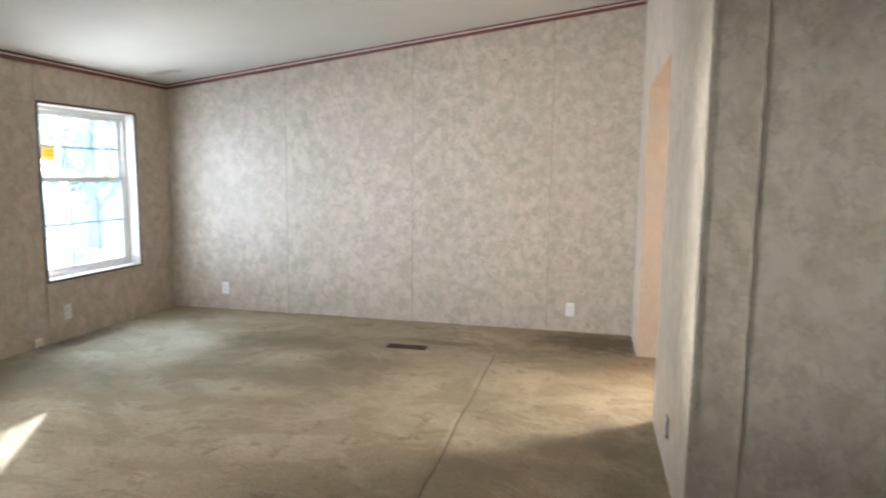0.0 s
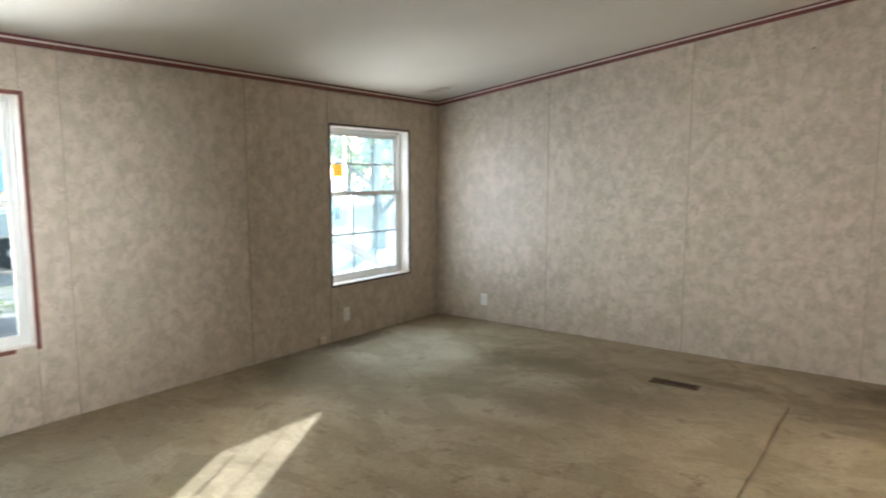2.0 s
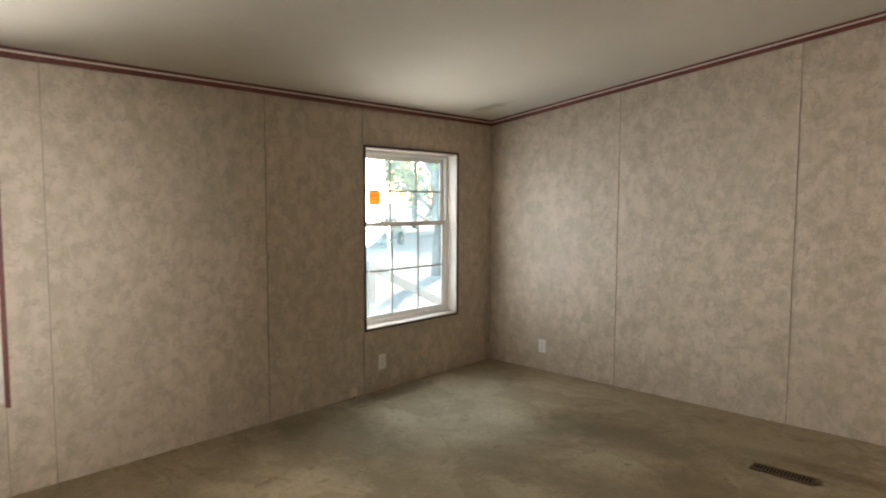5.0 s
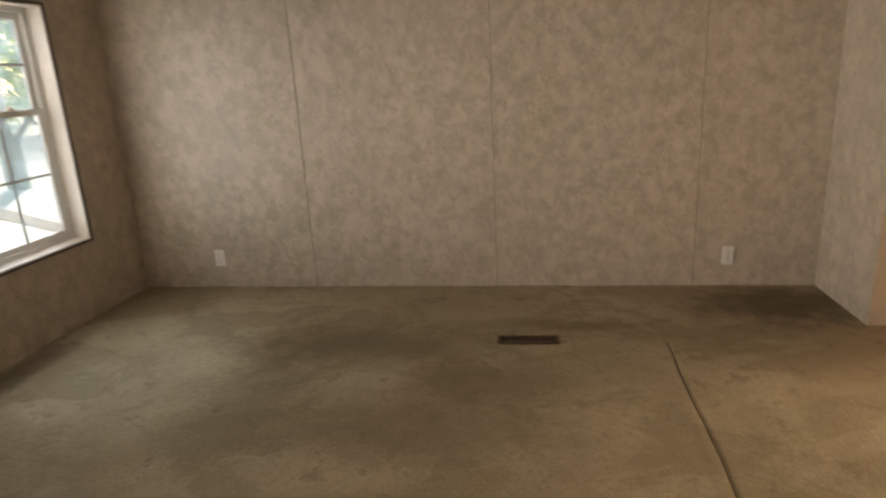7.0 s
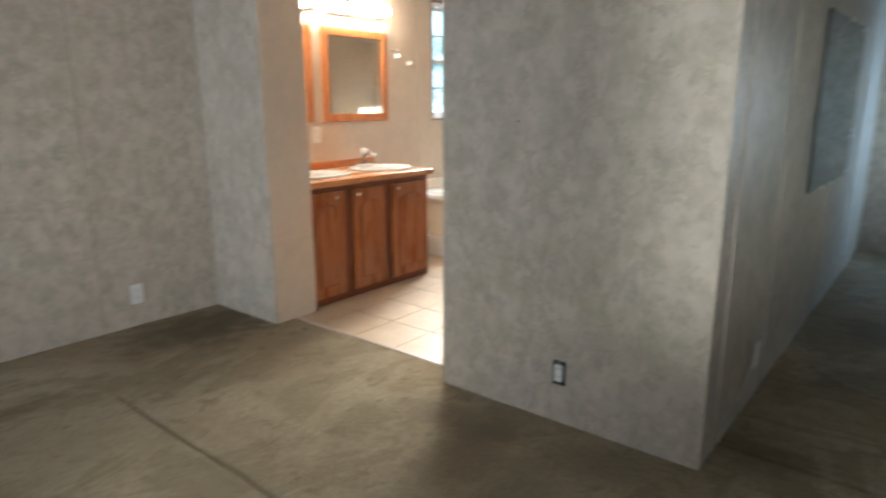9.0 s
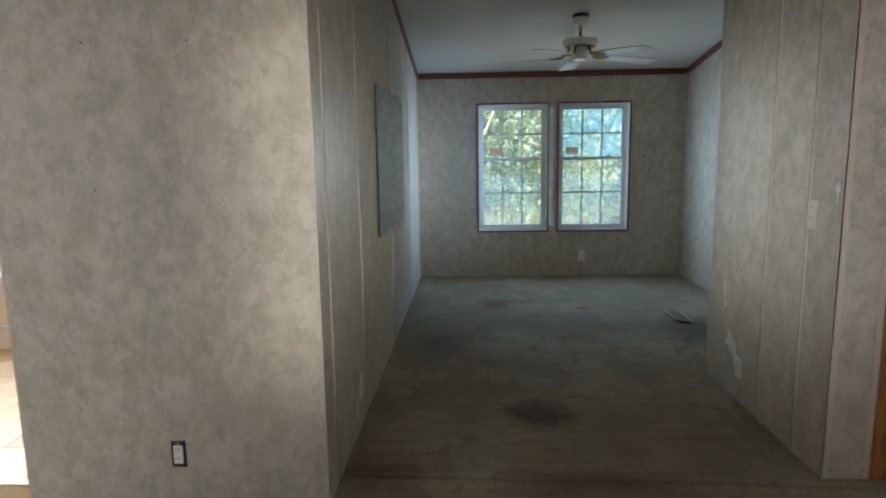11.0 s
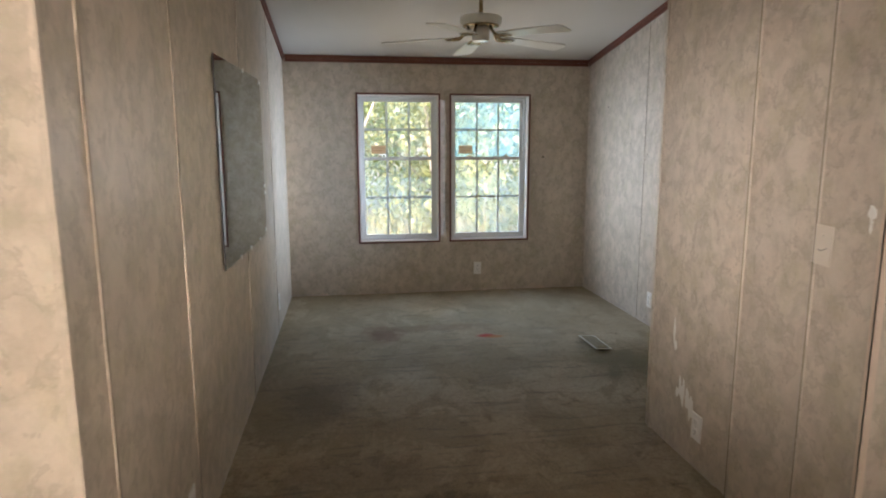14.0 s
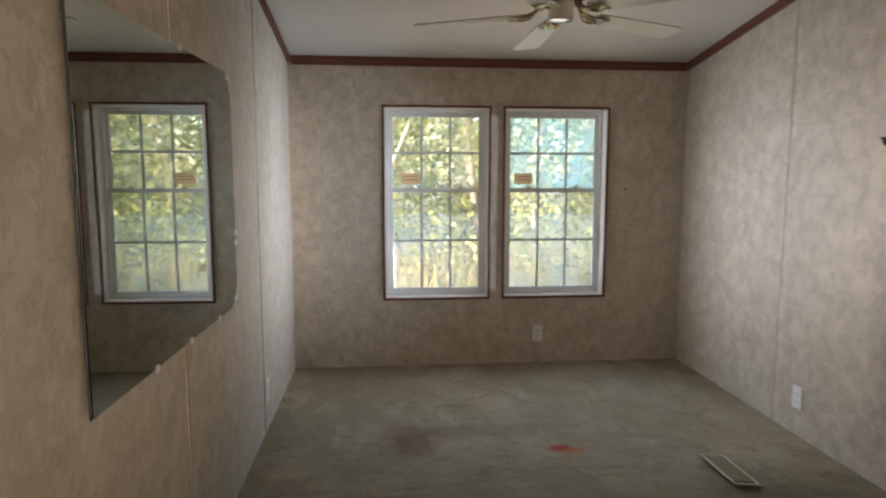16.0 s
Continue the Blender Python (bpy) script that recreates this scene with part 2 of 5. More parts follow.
def carpet_material():
    n = Nodes("carpet_pile", 0.96, spec=0.1)
    tuft = n.noise(170, 3, 0.7)
    clump = n.noise(42, 4, 0.6)
    wear = n.noise(1.3, 5, 0.6, 0.7)
    dirt = n.noise(0.62, 4, 0.6, 1.2)
    track = n.noise(2.6, 5, 0.68, 0.6, n.scaled((0.6, 1.0, 1)))
    scuff = n.noise(7.0, 6, 0.72, 0.3)
    dash = n.noise(9.0, 6, 0.72, 0.5, n.scaled((2.2, 0.32, 1)))
    base = n.ramp(wear, (0.36, (0.32, 0.25, 0.15)), (0.62, (0.475, 0.385, 0.255)))
    base = n.mix(n.ramp(clump, (0.36, 0.45), (0.56, 0.0)), base, (0.24, 0.19, 0.12))
    base = n.mix(n.ramp(dirt, (0.50, 0.0), (0.63, 0.55)), base, (0.21, 0.15, 0.075))
    base = n.mix(n.ramp(track, (0.51, 0.0), (0.55, 0.6)), base, (0.23, 0.18, 0.10))
    base = n.mix(n.ramp(scuff, (0.56, 0.0), (0.66, 0.75)), base, (0.17, 0.125, 0.07))
    base = n.mix(n.ramp(scuff, (0.30, 0.35), (0.42, 0.0)), base, (0.58, 0.50, 0.35))
    hall = n.mix(1.0, n.ramp(dash, (0.54, 0.0), (0.63, 0.6)), n.spot(1.5, -1.1, (2.1, 1.7), 0.6, 2.0), "MULTIPLY")
    base = n.mix(hall, base, (0.13, 0.105, 0.075))
    base = n.mix(0.30, base, n.ramp(tuft, (0.3, (0.13, 0.10, 0.06)), (0.7, (0.62, 0.53, 0.38))))
    for x, y, sx, sy, c, k in (
        (-2.6, 2.15, 0.55, 0.22, (0.105, 0.075, 0.04), 0.75), (-2.95, 1.6, 0.24, 0.5, (0.12, 0.09, 0.05), 0.6),
        (-1.9, 1.75, 0.36, 0.18, (0.13, 0.095, 0.055), 0.7), (-2.15, 1.35, 0.5, 0.22, (0.12, 0.09, 0.055), 0.6),
        (-0.3, 2.75, 0.45, 0.3, (0.07, 0.05, 0.03), 0.85), (-4.27, 1.75, 0.09, 0.4, (0.07, 0.04, 0.022), 0.8),
        (-0.42, 0.72, 0.34, 0.12, (0.13, 0.105, 0.075), 0.65), (-0.25, 0.95, 0.10, 0.22, (0.12, 0.095, 0.07), 0.6), (-0.75, 0.45, 0.4, 0.14, (0.14, 0.11, 0.08), 0.5), (-0.2, 0.3, 0.10, 0.2, (0.12, 0.095, 0.07), 0.5), (-3.9, 0.9, 0.5, 0.3, (0.10, 0.08, 0.045), 0.6),
        (-1.45, 2.42, 0.3, 0.06, (0.10, 0.07, 0.03), 0.7), (3.15, -0.74, 0.16, 0.12, (0.12, 0.055, 0.035), 0.85),
        (3.0, -1.475, 0.035, 0.06, (0.36, 0.015, 0.02), 1.0), (2.97, -1.53, 0.03, 0.05, (0.35, 0.13, 0.04), 0.9),
        (3.25, -1.1, 0.08, 0.4, (0.15, 0.10, 0.065), 0.5), (0.86, -0.87, 0.14, 0.16, (0.045, 0.035, 0.028), 0.9),
        (0.25, -0.15, 0.1, 0.2, (0.10, 0.055, 0.03), 0.7), (0.2, -1.05, 0.08, 0.3, (0.11, 0.05, 0.025), 0.7),
        (1.2, -0.5, 0.14, 0.35, (0.09, 0.07, 0.058), 0.45), (2.0, -0.35, 0.25, 0.2, (0.08, 0.065, 0.05), 0.55),
        (2.3, -2.2, 0.28, 0.3, (0.10, 0.085, 0.045), 0.7)):
        base = n.mix(n.mix(k * 0.75, (0, 0, 0), n.spot(x, y, (sx, sy), 0.6, 7.0)), base, tuple(v * 1.25 for v in c))
    n.colour(base)
    n.bump(n.mix(0.5, tuft, clump), 0.9, 0.012)
    return n.mat


CARPET = carpet_material()


def wood(name, light, dark, rough=0.35, along=2, stretch=0.08, scale=22.0):
    n = Nodes(name, rough)
    n.shifted(3.0)
    s = [1.0, 1.0, 1.0]
    s[along] = stretch
    grain = n.noise(scale, 6, 0.65, 0.8, n.scaled(tuple(s)))
    pores = n.noise(scale * 5, 3, 0.6, 0.2, n.scaled(tuple(s)))
    wide = n.noise(3.0, 3, 0.5)
    base = n.ramp(grain, (0.3, dark), (0.52, tuple((a + b) / 2 for a, b in zip(light, dark))), (0.7, light))
    base = n.mix(n.ramp(pores, (0.32, 0.55), (0.48, 0.0)), base, tuple(v * 0.55 for v in dark))
    base = n.mix(n.ramp(wide, (0.4, 0.0), (0.7, 0.3)), base, dark)
    n.colour(base)
    n.bump(pores, 0.15, 0.003)
    n.roughness(grain, rough - 0.08, rough + 0.12)
    return n.mat


CROWN = wood("mahogany_trim", (0.24, 0.062, 0.045), (0.11, 0.03, 0.024), 0.35, 0)
CROWN_NOOK = wood("red_brown_trim", (0.23, 0.075, 0.04), (0.13, 0.038, 0.022), 0.35, 1)
PALE_LINE = plain("pale_trim_line", (0.74, 0.66, 0.60), 0.45)
CASING = wood("honey_oak", (0.50, 0.20, 0.052), (0.31, 0.105, 0.028), 0.32, 2)
CABINET = wood("cherry_stained_wood", (0.41, 0.145, 0.035), (0.28, 0.085, 0.022), 0.28, 2)
CABINET_DARK = wood("cherry_stained_edge", (0.24, 0.066, 0.02), (0.13, 0.034, 0.012), 0.35, 2)
GROOVE_SHADE = wood("cherry_groove_shade", (0.31, 0.098, 0.027), (0.20, 0.056, 0.016), 0.32, 2)
COUNTER = wood("orange_laminate", (0.66, 0.30, 0.11), (0.50, 0.20, 0.065), 0.22, 0)
MIRROR_WOOD = wood("orange_oak", (0.60, 0.24, 0.07), (0.42, 0.14, 0.04), 0.3, 2)
DARK_TRIM = plain("dark_window_trim", (0.055, 0.036, 0.032), 0.4)
RED_TRIM = wood("maroon_window_trim", (0.21, 0.058, 0.036), (0.11, 0.03, 0.02), 0.4, 2)
VINYL = plain("white_vinyl", (0.80, 0.795, 0.77), 0.32, vary=0.03)
MUNTIN = plain("grey_muntin", (0.55, 0.56, 0.56), 0.4, vary=0.03)
REVEAL = plain("reveal_paint", (0.76, 0.70, 0.64), 0.5, vary=0.05)
PLASTIC = plain("white_plastic", (0.84, 0.82, 0.78), 0.3, vary=0.04)
BEIGE_PLATE = plain("beige_plate_plastic", (0.68, 0.60, 0.50), 0.35, vary=0.05)
IVORY = plain("ivory_plastic", (0.76, 0.66, 0.48), 0.4, vary=0.08)
SLOT = plain("slot_black", (0.02, 0.02, 0.02), 0.5)
STICKER_INK = plain("sticker_ink", (0.55, 0.28, 0.10), 0.6)
PORCELAIN = plain("white_porcelain", (0.83, 0.82, 0.79), 0.12, vary=0.02, bump=0.01)
ACRYLIC = plain("almond_acrylic", (0.80, 0.73, 0.60), 0.2, vary=0.03, bump=0.01)
CHROME = plain("chrome", (0.82, 0.82, 0.80), 0.12, 1.0, vary=0.03, bump=0.02)
BRASS = plain("aged_brass", (0.46, 0.34, 0.18), 0.2, 1.0, vary=0.25, bump=0.05)
FAN_WHITE = plain("cream_enamel", (0.86, 0.83, 0.74), 0.3, vary=0.03, scale=3.0, bump=0.01)
REGISTER = plain("brown_register_metal", (0.12, 0.065, 0.028), 0.45, 0.3, vary=0.2)
REGISTER_BEIGE = plain("beige_register_metal", (0.60, 0.53, 0.39), 0.45, vary=0.1)
REGISTER_TAN = plain("tan_register_metal", (0.34, 0.28, 0.17), 0.5, vary=0.15)
DUCT = plain("duct_dark", (0.012, 0.011, 0.01), 0.8)
SPACKLE = plain("white_spackle", (0.82, 0.80, 0.75), 0.7, vary=0.03)
NAIL = plain("nail_hole", (0.05, 0.04, 0.035), 0.8)
SEAM = plain("seam_shade_dirt", (0.15, 0.108, 0.066), 0.95, vary=0.4, scale=9.0)
GROUT = plain("vinyl_grout", (0.66, 0.53, 0.39), 0.6)
CORE = plain("wall_core", (0.40, 0.34, 0.28), 0.8)
CORNER = plain("peach_corner_trim", (0.66, 0.53, 0.42), 0.4, vary=0.08)
# Taupe kept darker than the other walls; the next room's dimness is in it.
DIMMED_PAINT = plain("dimmed_taupe_paint", (0.28, 0.225, 0.155), 0.6)
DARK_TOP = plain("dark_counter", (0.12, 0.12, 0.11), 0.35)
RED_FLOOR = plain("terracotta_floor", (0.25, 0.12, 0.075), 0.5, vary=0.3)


def tile_material():
    n = Nodes("bath_vinyl_tile", 0.45, spec=0.3)
    rnd = n.shifted(5.0)
    cloud = n.noise(7, 5, 0.6, 0.5)
    fine = n.noise(60, 3, 0.6)
    base = n.ramp(cloud, (0.3, (0.60, 0.455, 0.30)), (0.7, (0.70, 0.56, 0.40)))
    base = n.mix(n.ramp(rnd, (0.0, 0.0), (1.0, 0.45)), base, (0.54, 0.40, 0.26))
    n.colour(n.mix(0.06, base, n.ramp(fine, (0.3, (0.4, 0.3, 0.2)), (0.7, (0.85, 0.72, 0.56)))))
    n.bump(fine, 0.08, 0.003)
    n.roughness(fine, 0.42, 0.5)
    return n.mat


TILE = tile_material()


def stone_material():
    n = Nodes("hearth_stone", 0.8)
    rnd = n.shifted(9.0)
    cloud = n.noise(9, 5, 0.65)
    tone = n.ramp(rnd, (0.0, (0.36, 0.20, 0.13)), (0.4, (0.44, 0.34, 0.24)), (0.7, (0.32, 0.26, 0.22)), (1.0, (0.48, 0.29, 0.19)))
    n.colour(n.mix(n.ramp(cloud, (0.3, 0.6), (0.7, 0.0)), tone, (0.16, 0.11, 0.08)))
    n.bump(cloud, 0.6, 0.02)
    return n.mat


STONE = stone_material()


def glass(name, dust, tone=(0.70, 0.81, 0.93)):
    """Clear pane under an uneven film of dust that daylight strikes from outside; its tone adds painted haze."""
    n = Nodes(name, 0.02)
    n.bsdf.inputs["Transmission Weight"].default_value = 1.0
    n.bsdf.inputs["IOR"].default_value = 1.1
    n.colour((0.96, 0.98, 0.98))
    film = n.tree.nodes.new("ShaderNodeBsdfTranslucent")
    film.inputs["Color"].default_value = (*tone, 1)
    mixer = n.tree.nodes.new("ShaderNodeMixShader")
    cloud = n.noise(2.6, 5, 0.6, 0.8)
    n.link(n.ramp(cloud, (0.35, dust * 0.5), (0.7, dust * 1.6)), mixer.inputs[0])
    n.link(n.bsdf.outputs[0], mixer.inputs[1])
    n.link(film.outputs[0], mixer.inputs[2])
    n.link(mixer.outputs[0], n.tree.nodes["Material Output"].inputs["Surface"])
    return n.mat


# Film amount and tone also put the haze over the view into the glass.
GLASS = glass("window_glass", 0.075, (0.60, 0.84, 0.95))
GLASS_CLEAN = glass("clean_window_glass", 0.010, (0.66, 0.82, 0.98))
GLASS_HAZY = glass("hazy_window_glass", 0.12, (0.84, 0.88, 0.78))
# Blue haze of the sky painted into this film's tone.
GLASS_BLUE = glass("blue_hazed_window_glass", 0.26, (0.45, 0.78, 0.92))


def mirror_material(name, tint):
    n = Nodes(name, 0.015, 1.0)
    n.colour(tint)
    return n.mat


OLD_MIRROR = mirror_material("aged_silvered_glass", (0.44, 0.475, 0.44))
MIRROR = mirror_material("silvered_glass", (0.86, 0.89, 0.87))


def lit(name, c, strength):
    n = Nodes(name, 0.3)
    n.colour((0.8, 0.78, 0.7))
    n.bsdf.inputs["Emission Color"].default_value = (*c, 1)
    n.bsdf.inputs["Emission Strength"].default_value = strength
    return n.mat


BULB = lit("lit_bulb", (1.0, 0.72, 0.46), 32.0)


def leaf_material(name, a, b, c):
    n = Nodes(name, 0.55)
    geo = n.tree.nodes.new("ShaderNodeNewGeometry")
    tone = n.ramp(geo.outputs["Random Per Island"], (0.0, a), (0.5, b), (1.0, c))
    n.colour(tone)
    trans = n.tree.nodes.new("ShaderNodeBsdfTranslucent")
    n.link(tone, trans.inputs["Color"])
    mixer = n.tree.nodes.new("ShaderNodeMixShader")
    mixer.inputs[0].default_value = 0.45
    n.link(n.bsdf.outputs[0], mixer.inputs[1])
    n.link(trans.outputs[0], mixer.inputs[2])
    n.link(mixer.outputs[0], n.tree.nodes["Material Output"].inputs["Surface"])
    return n.mat


def paper(name, c):
    """Thin paper that lets some of the daylight behind it through."""
    n = Nodes(name, 0.6)
    n.colour(n.ramp(n.noise(30, 4, 0.6), (0.3, tuple(v * 0.92 for v in c)), (0.7, c)))
    trans = n.tree.nodes.new("ShaderNodeBsdfTranslucent")
    trans.inputs["Color"].default_value = (*c, 1)
    mixer = n.tree.nodes.new("ShaderNodeMixShader")
    mixer.inputs[0].default_value = 0.5
    n.link(n.bsdf.outputs[0], mixer.inputs[1])
    n.link(trans.outputs[0], mixer.inputs[2])
    n.link(mixer.outputs[0], n.tree.nodes["Material Output"].inputs["Surface"])
    return n.mat


STICKER = paper("orange_sticker", (0.85, 0.45, 0.08))
CARDBOARD = paper("tan_sticker", (0.93, 0.76, 0.56))
LEAVES = leaf_material("green_leaves", (0.09, 0.15, 0.03), (0.18, 0.23, 0.05), (0.32, 0.31, 0.09))
LEAVES_BLUE = leaf_material("deep_green_leaves", (0.06, 0.12, 0.06), (0.12, 0.19, 0.08), (0.20, 0.27, 0.12))
STRAW = leaf_material("dry_grass", (0.58, 0.42, 0.20), (0.66, 0.56, 0.28), (0.44, 0.46, 0.18))
# Brighter yellow copy of the leaves; sunlight is put into the colour.
LEAVES_SUNLIT = leaf_material("sunlit_yellow_leaves", (0.26, 0.31, 0.09), (0.42, 0.44, 0.17), (0.60, 0.56, 0.27))
# Far leaves: paler and bluer, with distance haze put into the colour.
LEAVES_HAZED = leaf_material("hazed_far_leaves", (0.20, 0.30, 0.20), (0.30, 0.40, 0.27), (0.44, 0.50, 0.33))
BARK = plain("grey_bark", (0.30, 0.25, 0.20), 0.9, vary=0.35, scale=20, bump=0.8)
PALE_BARK = plain("pale_bark", (0.60, 0.53, 0.43), 0.85, vary=0.2, scale=20, bump=0.6)


def ground_material():
    n = Nodes("yard_ground", 0.95)
    wide = n.noise(0.35, 5, 0.6)
    mid = n.noise(3.0, 5, 0.65)
    fine = n.noise(45, 4, 0.7)
    dirt = n.ramp(fine, (0.3, (0.29, 0.26, 0.22)), (0.7, (0.47, 0.43, 0.37)))
    turf = n.ramp(fine, (0.3, (0.07, 0.09, 0.025)), (0.7, (0.20, 0.21, 0.07)))
    n.colour(n.mix(n.ramp(n.mix(0.5, wide, mid), (0.53, 0.0), (0.64, 0.9)), dirt, turf))
    n.bump(fine, 0.6, 0.03)
    return n.mat


YARD = ground_material()
ORANGE_BEAM = wood("raw_orange_lumber", (0.86, 0.40, 0.15), (0.66, 0.27, 0.09), 0.7, 1)
GREY_LUMBER = wood("weathered_lumber", (0.40, 0.36, 0.31), (0.24, 0.21, 0.18), 0.85, 1)
# Darker lumber for rafters and roof deck, porch shade put into its colour.
SHADED_LUMBER = wood("shaded_lumber", (0.17, 0.09, 0.055), (0.09, 0.05, 0.03), 0.85, 0)
BLUE_STEEL = plain("blue_painted_steel", (0.16, 0.30, 0.56), 0.4, 0.1)
SHEET = plain("blue_grey_roof_sheet", (0.44, 0.65, 0.74), 0.35, 0.0, vary=0.2, scale=2.0)
SHEET_PALE = plain("pale_grey_blue_sheet", (0.52, 0.62, 0.68), 0.5, vary=0.08, scale=2.0)
WHITE_PAINT = plain("white_car_paint", (0.66, 0.67, 0.68), 0.25, vary=0.05)
TEAL = plain("teal_paint", (0.05, 0.26, 0.32), 0.35)
RED_PAINT = plain("red_paint", (0.50, 0.035, 0.05), 0.4, vary=0.2)
RED_PLASTIC = plain("red_lens", (0.55, 0.02, 0.03), 0.2)
GREEN_PAINT = plain("green_paint", (0.04, 0.28, 0.17), 0.5)
TYRE = plain("black_rubber", (0.025, 0.025, 0.025), 0.8)
DARK_METAL = plain("dark_underbody", (0.04, 0.045, 0.05), 0.6, 0.3)
GREY_RIM = plain("grey_rim", (0.40, 0.40, 0.42), 0.4, 0.6)
TAN_WOOD = plain("pale_treated_lumber", (0.55, 0.43, 0.35), 0.7, vary=0.15)
POSTER = plain("faded_print", (0.60, 0.09, 0.07), 0.5, vary=0.2)


# ---- mesh helpers ----
def box(bm, x0, x1, y0, y1, z0, z1, bevel=0.0):
    """A box into bm, its edges rounded by bevel."""
    vs = [bm.verts.new((x, y, z)) for x in (x0, x1) for y in (y0, y1) for z in (z0, z1)]
    fs = [bm.faces.new([vs[i] for i in f]) for f in
          ((0, 1, 3, 2), (4, 6, 7, 5), (0, 4, 5, 1), (2, 3, 7, 6), (0, 2, 6, 4), (1, 5, 7, 3))]
    if bevel:
        edges = {e for f in fs for e in f.edges}
        bmesh.ops.bevel(bm, geom=list(edges), offset=bevel, segments=2, affect="EDGES", profile=0.5)
    return bm


def boxed(*a, **k):
    return box(bmesh.new(), *a, **k)


def lathe(bm, profile, m=None, sides=20, cap=True):
    """Turn a profile of (radius, z) round z."""
    m = m or Matrix.Identity(4)
    rings = []
    for r, z in profile:
        rings.append([bm.verts.new(m @ Vector((r * math.cos(2 * math.pi * i / sides), r * math.sin(2 * math.pi * i / sides), z))) for i in range(sides)])
    for a, b in zip(rings, rings[1:]):
        for i in range(sides):
            f = bm.faces.new((a[i], a[(i + 1) % sides], b[(i + 1) % sides], b[i]))
            f.smooth = True
    if cap:
        bm.faces.new(list(reversed(rings[0])))
        bm.faces.new(rings[-1])
    return bm


def tube(bm, points, radius, sides=8):
    """A round bar along points; radius may be one number or one for each."""
    pts = [Vector(p) for p in points]
    radii = radius if isinstance(radius, (list, tuple)) else [radius] * len(pts)
    rings = []
    for i, p in enumerate(pts):
        way = (pts[min(i + 1, len(pts) - 1)] - pts[max(i - 1, 0)]).normalized()
        q = way.to_track_quat("Z", "Y").to_matrix()
        rings.append([bm.verts.new(p + q @ Vector((math.cos(2 * math.pi * k / sides), math.sin(2 * math.pi * k / sides), 0)) * radii[i]) for k in range(sides)])
    for a, b in zip(rings, rings[1:]):
        for i in range(sides):
            f = bm.faces.new((a[i], a[(i + 1) % sides], b[(i + 1) % sides], b[i]))
            f.smooth = True
    bm.faces.new(list(reversed(rings[0])))
    bm.faces.new(rings[-1])
    return bm


def prism(bm, outline, depth, m=None):
    """An outline in the xz plane, pushed along y by depth."""
    m = m or Matrix.Identity(4)
    a = [bm.verts.new(m @ Vector((x, 0, z))) for x, z in outline]
    b = [bm.verts.new(m @ Vector((x, depth, z))) for x, z in outline]
    bm.faces.new(a)
    bm.faces.new(list(reversed(b)))
    for i in range(len(a)):
        j = (i + 1) % len(a)
        bm.faces.new((a[j], a[i], b[i], b[j]))
    return bm


def meshed(name, bm, material):
    bmesh.ops.recalc_face_normals(bm, faces=bm.faces)
    me = bpy.data.meshes.new(name)
    bm.to_mesh(me)
    bm.free()
    me.materials.append(material)
    return me


def part(name, bm, material, parent, label="", m=None):
    """One mesh under a thing or under a part."""
    ob = new(name, meshed(name, bm, material))
    ob.parent = parent
    if m is not None:
        ob.matrix_basis = m
    return tagged(ob, label)


def thing(name, label, category, m=None, group="", kind=""):
    """An Empty that carries the parts of one thing."""
    ob = new(name)
    ob.empty_display_size = 0.1
    ob.matrix_basis = m or Matrix.Identity(4)
    return tagged(ob, label, category, group, kind)


def solid(name, bm, material, label, category="", group="", kind="", m=None):
    """A top-level thing that is one mesh."""
    ob = new(name, meshed(name, bm, material))
    if m is not None:
        ob.matrix_basis = m
    return tagged(ob, label, category, group, kind)


def place_on(axis, plane, u, z, turn=0.0):
    """The pose on a wall: local x along it, local z up, local -y out into the room."""
    facing = {"north": 0, "south": 180, "west": 90, "east": -90}[axis]
    x, y = (u, plane) if axis in ("north", "south") else (plane, u)
    return pose(x, y, z, 0, 0, facing) @ pose(0, 0, 0, 0, turn, 0)


# ---- walls, floors, ceilings ----
def slab(bm, axis, p0, p1, ua, ub, za, ta, tb):
    """A block between the planes p0 and p1 of one axis, from ua to ub along the wall, with a top that runs from ta to tb."""
    vs = []
    for p in (p0, p1):
        for u, z in ((ua, za), (ub, za), (ub, tb), (ua, ta)):
            vs.append(bm.verts.new((p, u, z) if axis == "x" else (u, p, z)))
    for f in ((0, 1, 2, 3), (7, 6, 5, 4), (0, 4, 5, 1), (1, 5, 6, 2), (2, 6, 7, 3), (3, 7, 4, 0)):
        bm.faces.new([vs[i] for i in f])


def board(bm, axis, p0, p1, u0, u1, top, holes=(), z0=-0.03):
    """A wall sheet with openings (u0, u1, z0, z1) that go through it; top(u) is its upper edge."""
    us = sorted({u0, u1, *[v for h in holes for v in h[:2] if u0 < v < u1], *([RIDGE_X] if axis == "y" and u0 < RIDGE_X < u1 else [])})
    for a, b in zip(us, us[1:]):
        mid = (a + b) / 2
        z = z0
        for h in sorted([h for h in holes if h[0] < mid < h[1]], key=lambda h: h[2]):
            if h[2] > z + 1e-4:
                slab(bm, axis, p0, p1, a, b, z, h[2], h[2])
            z = h[3]
        slab(bm, axis, p0, p1, a, b, z, top(a), top(b))


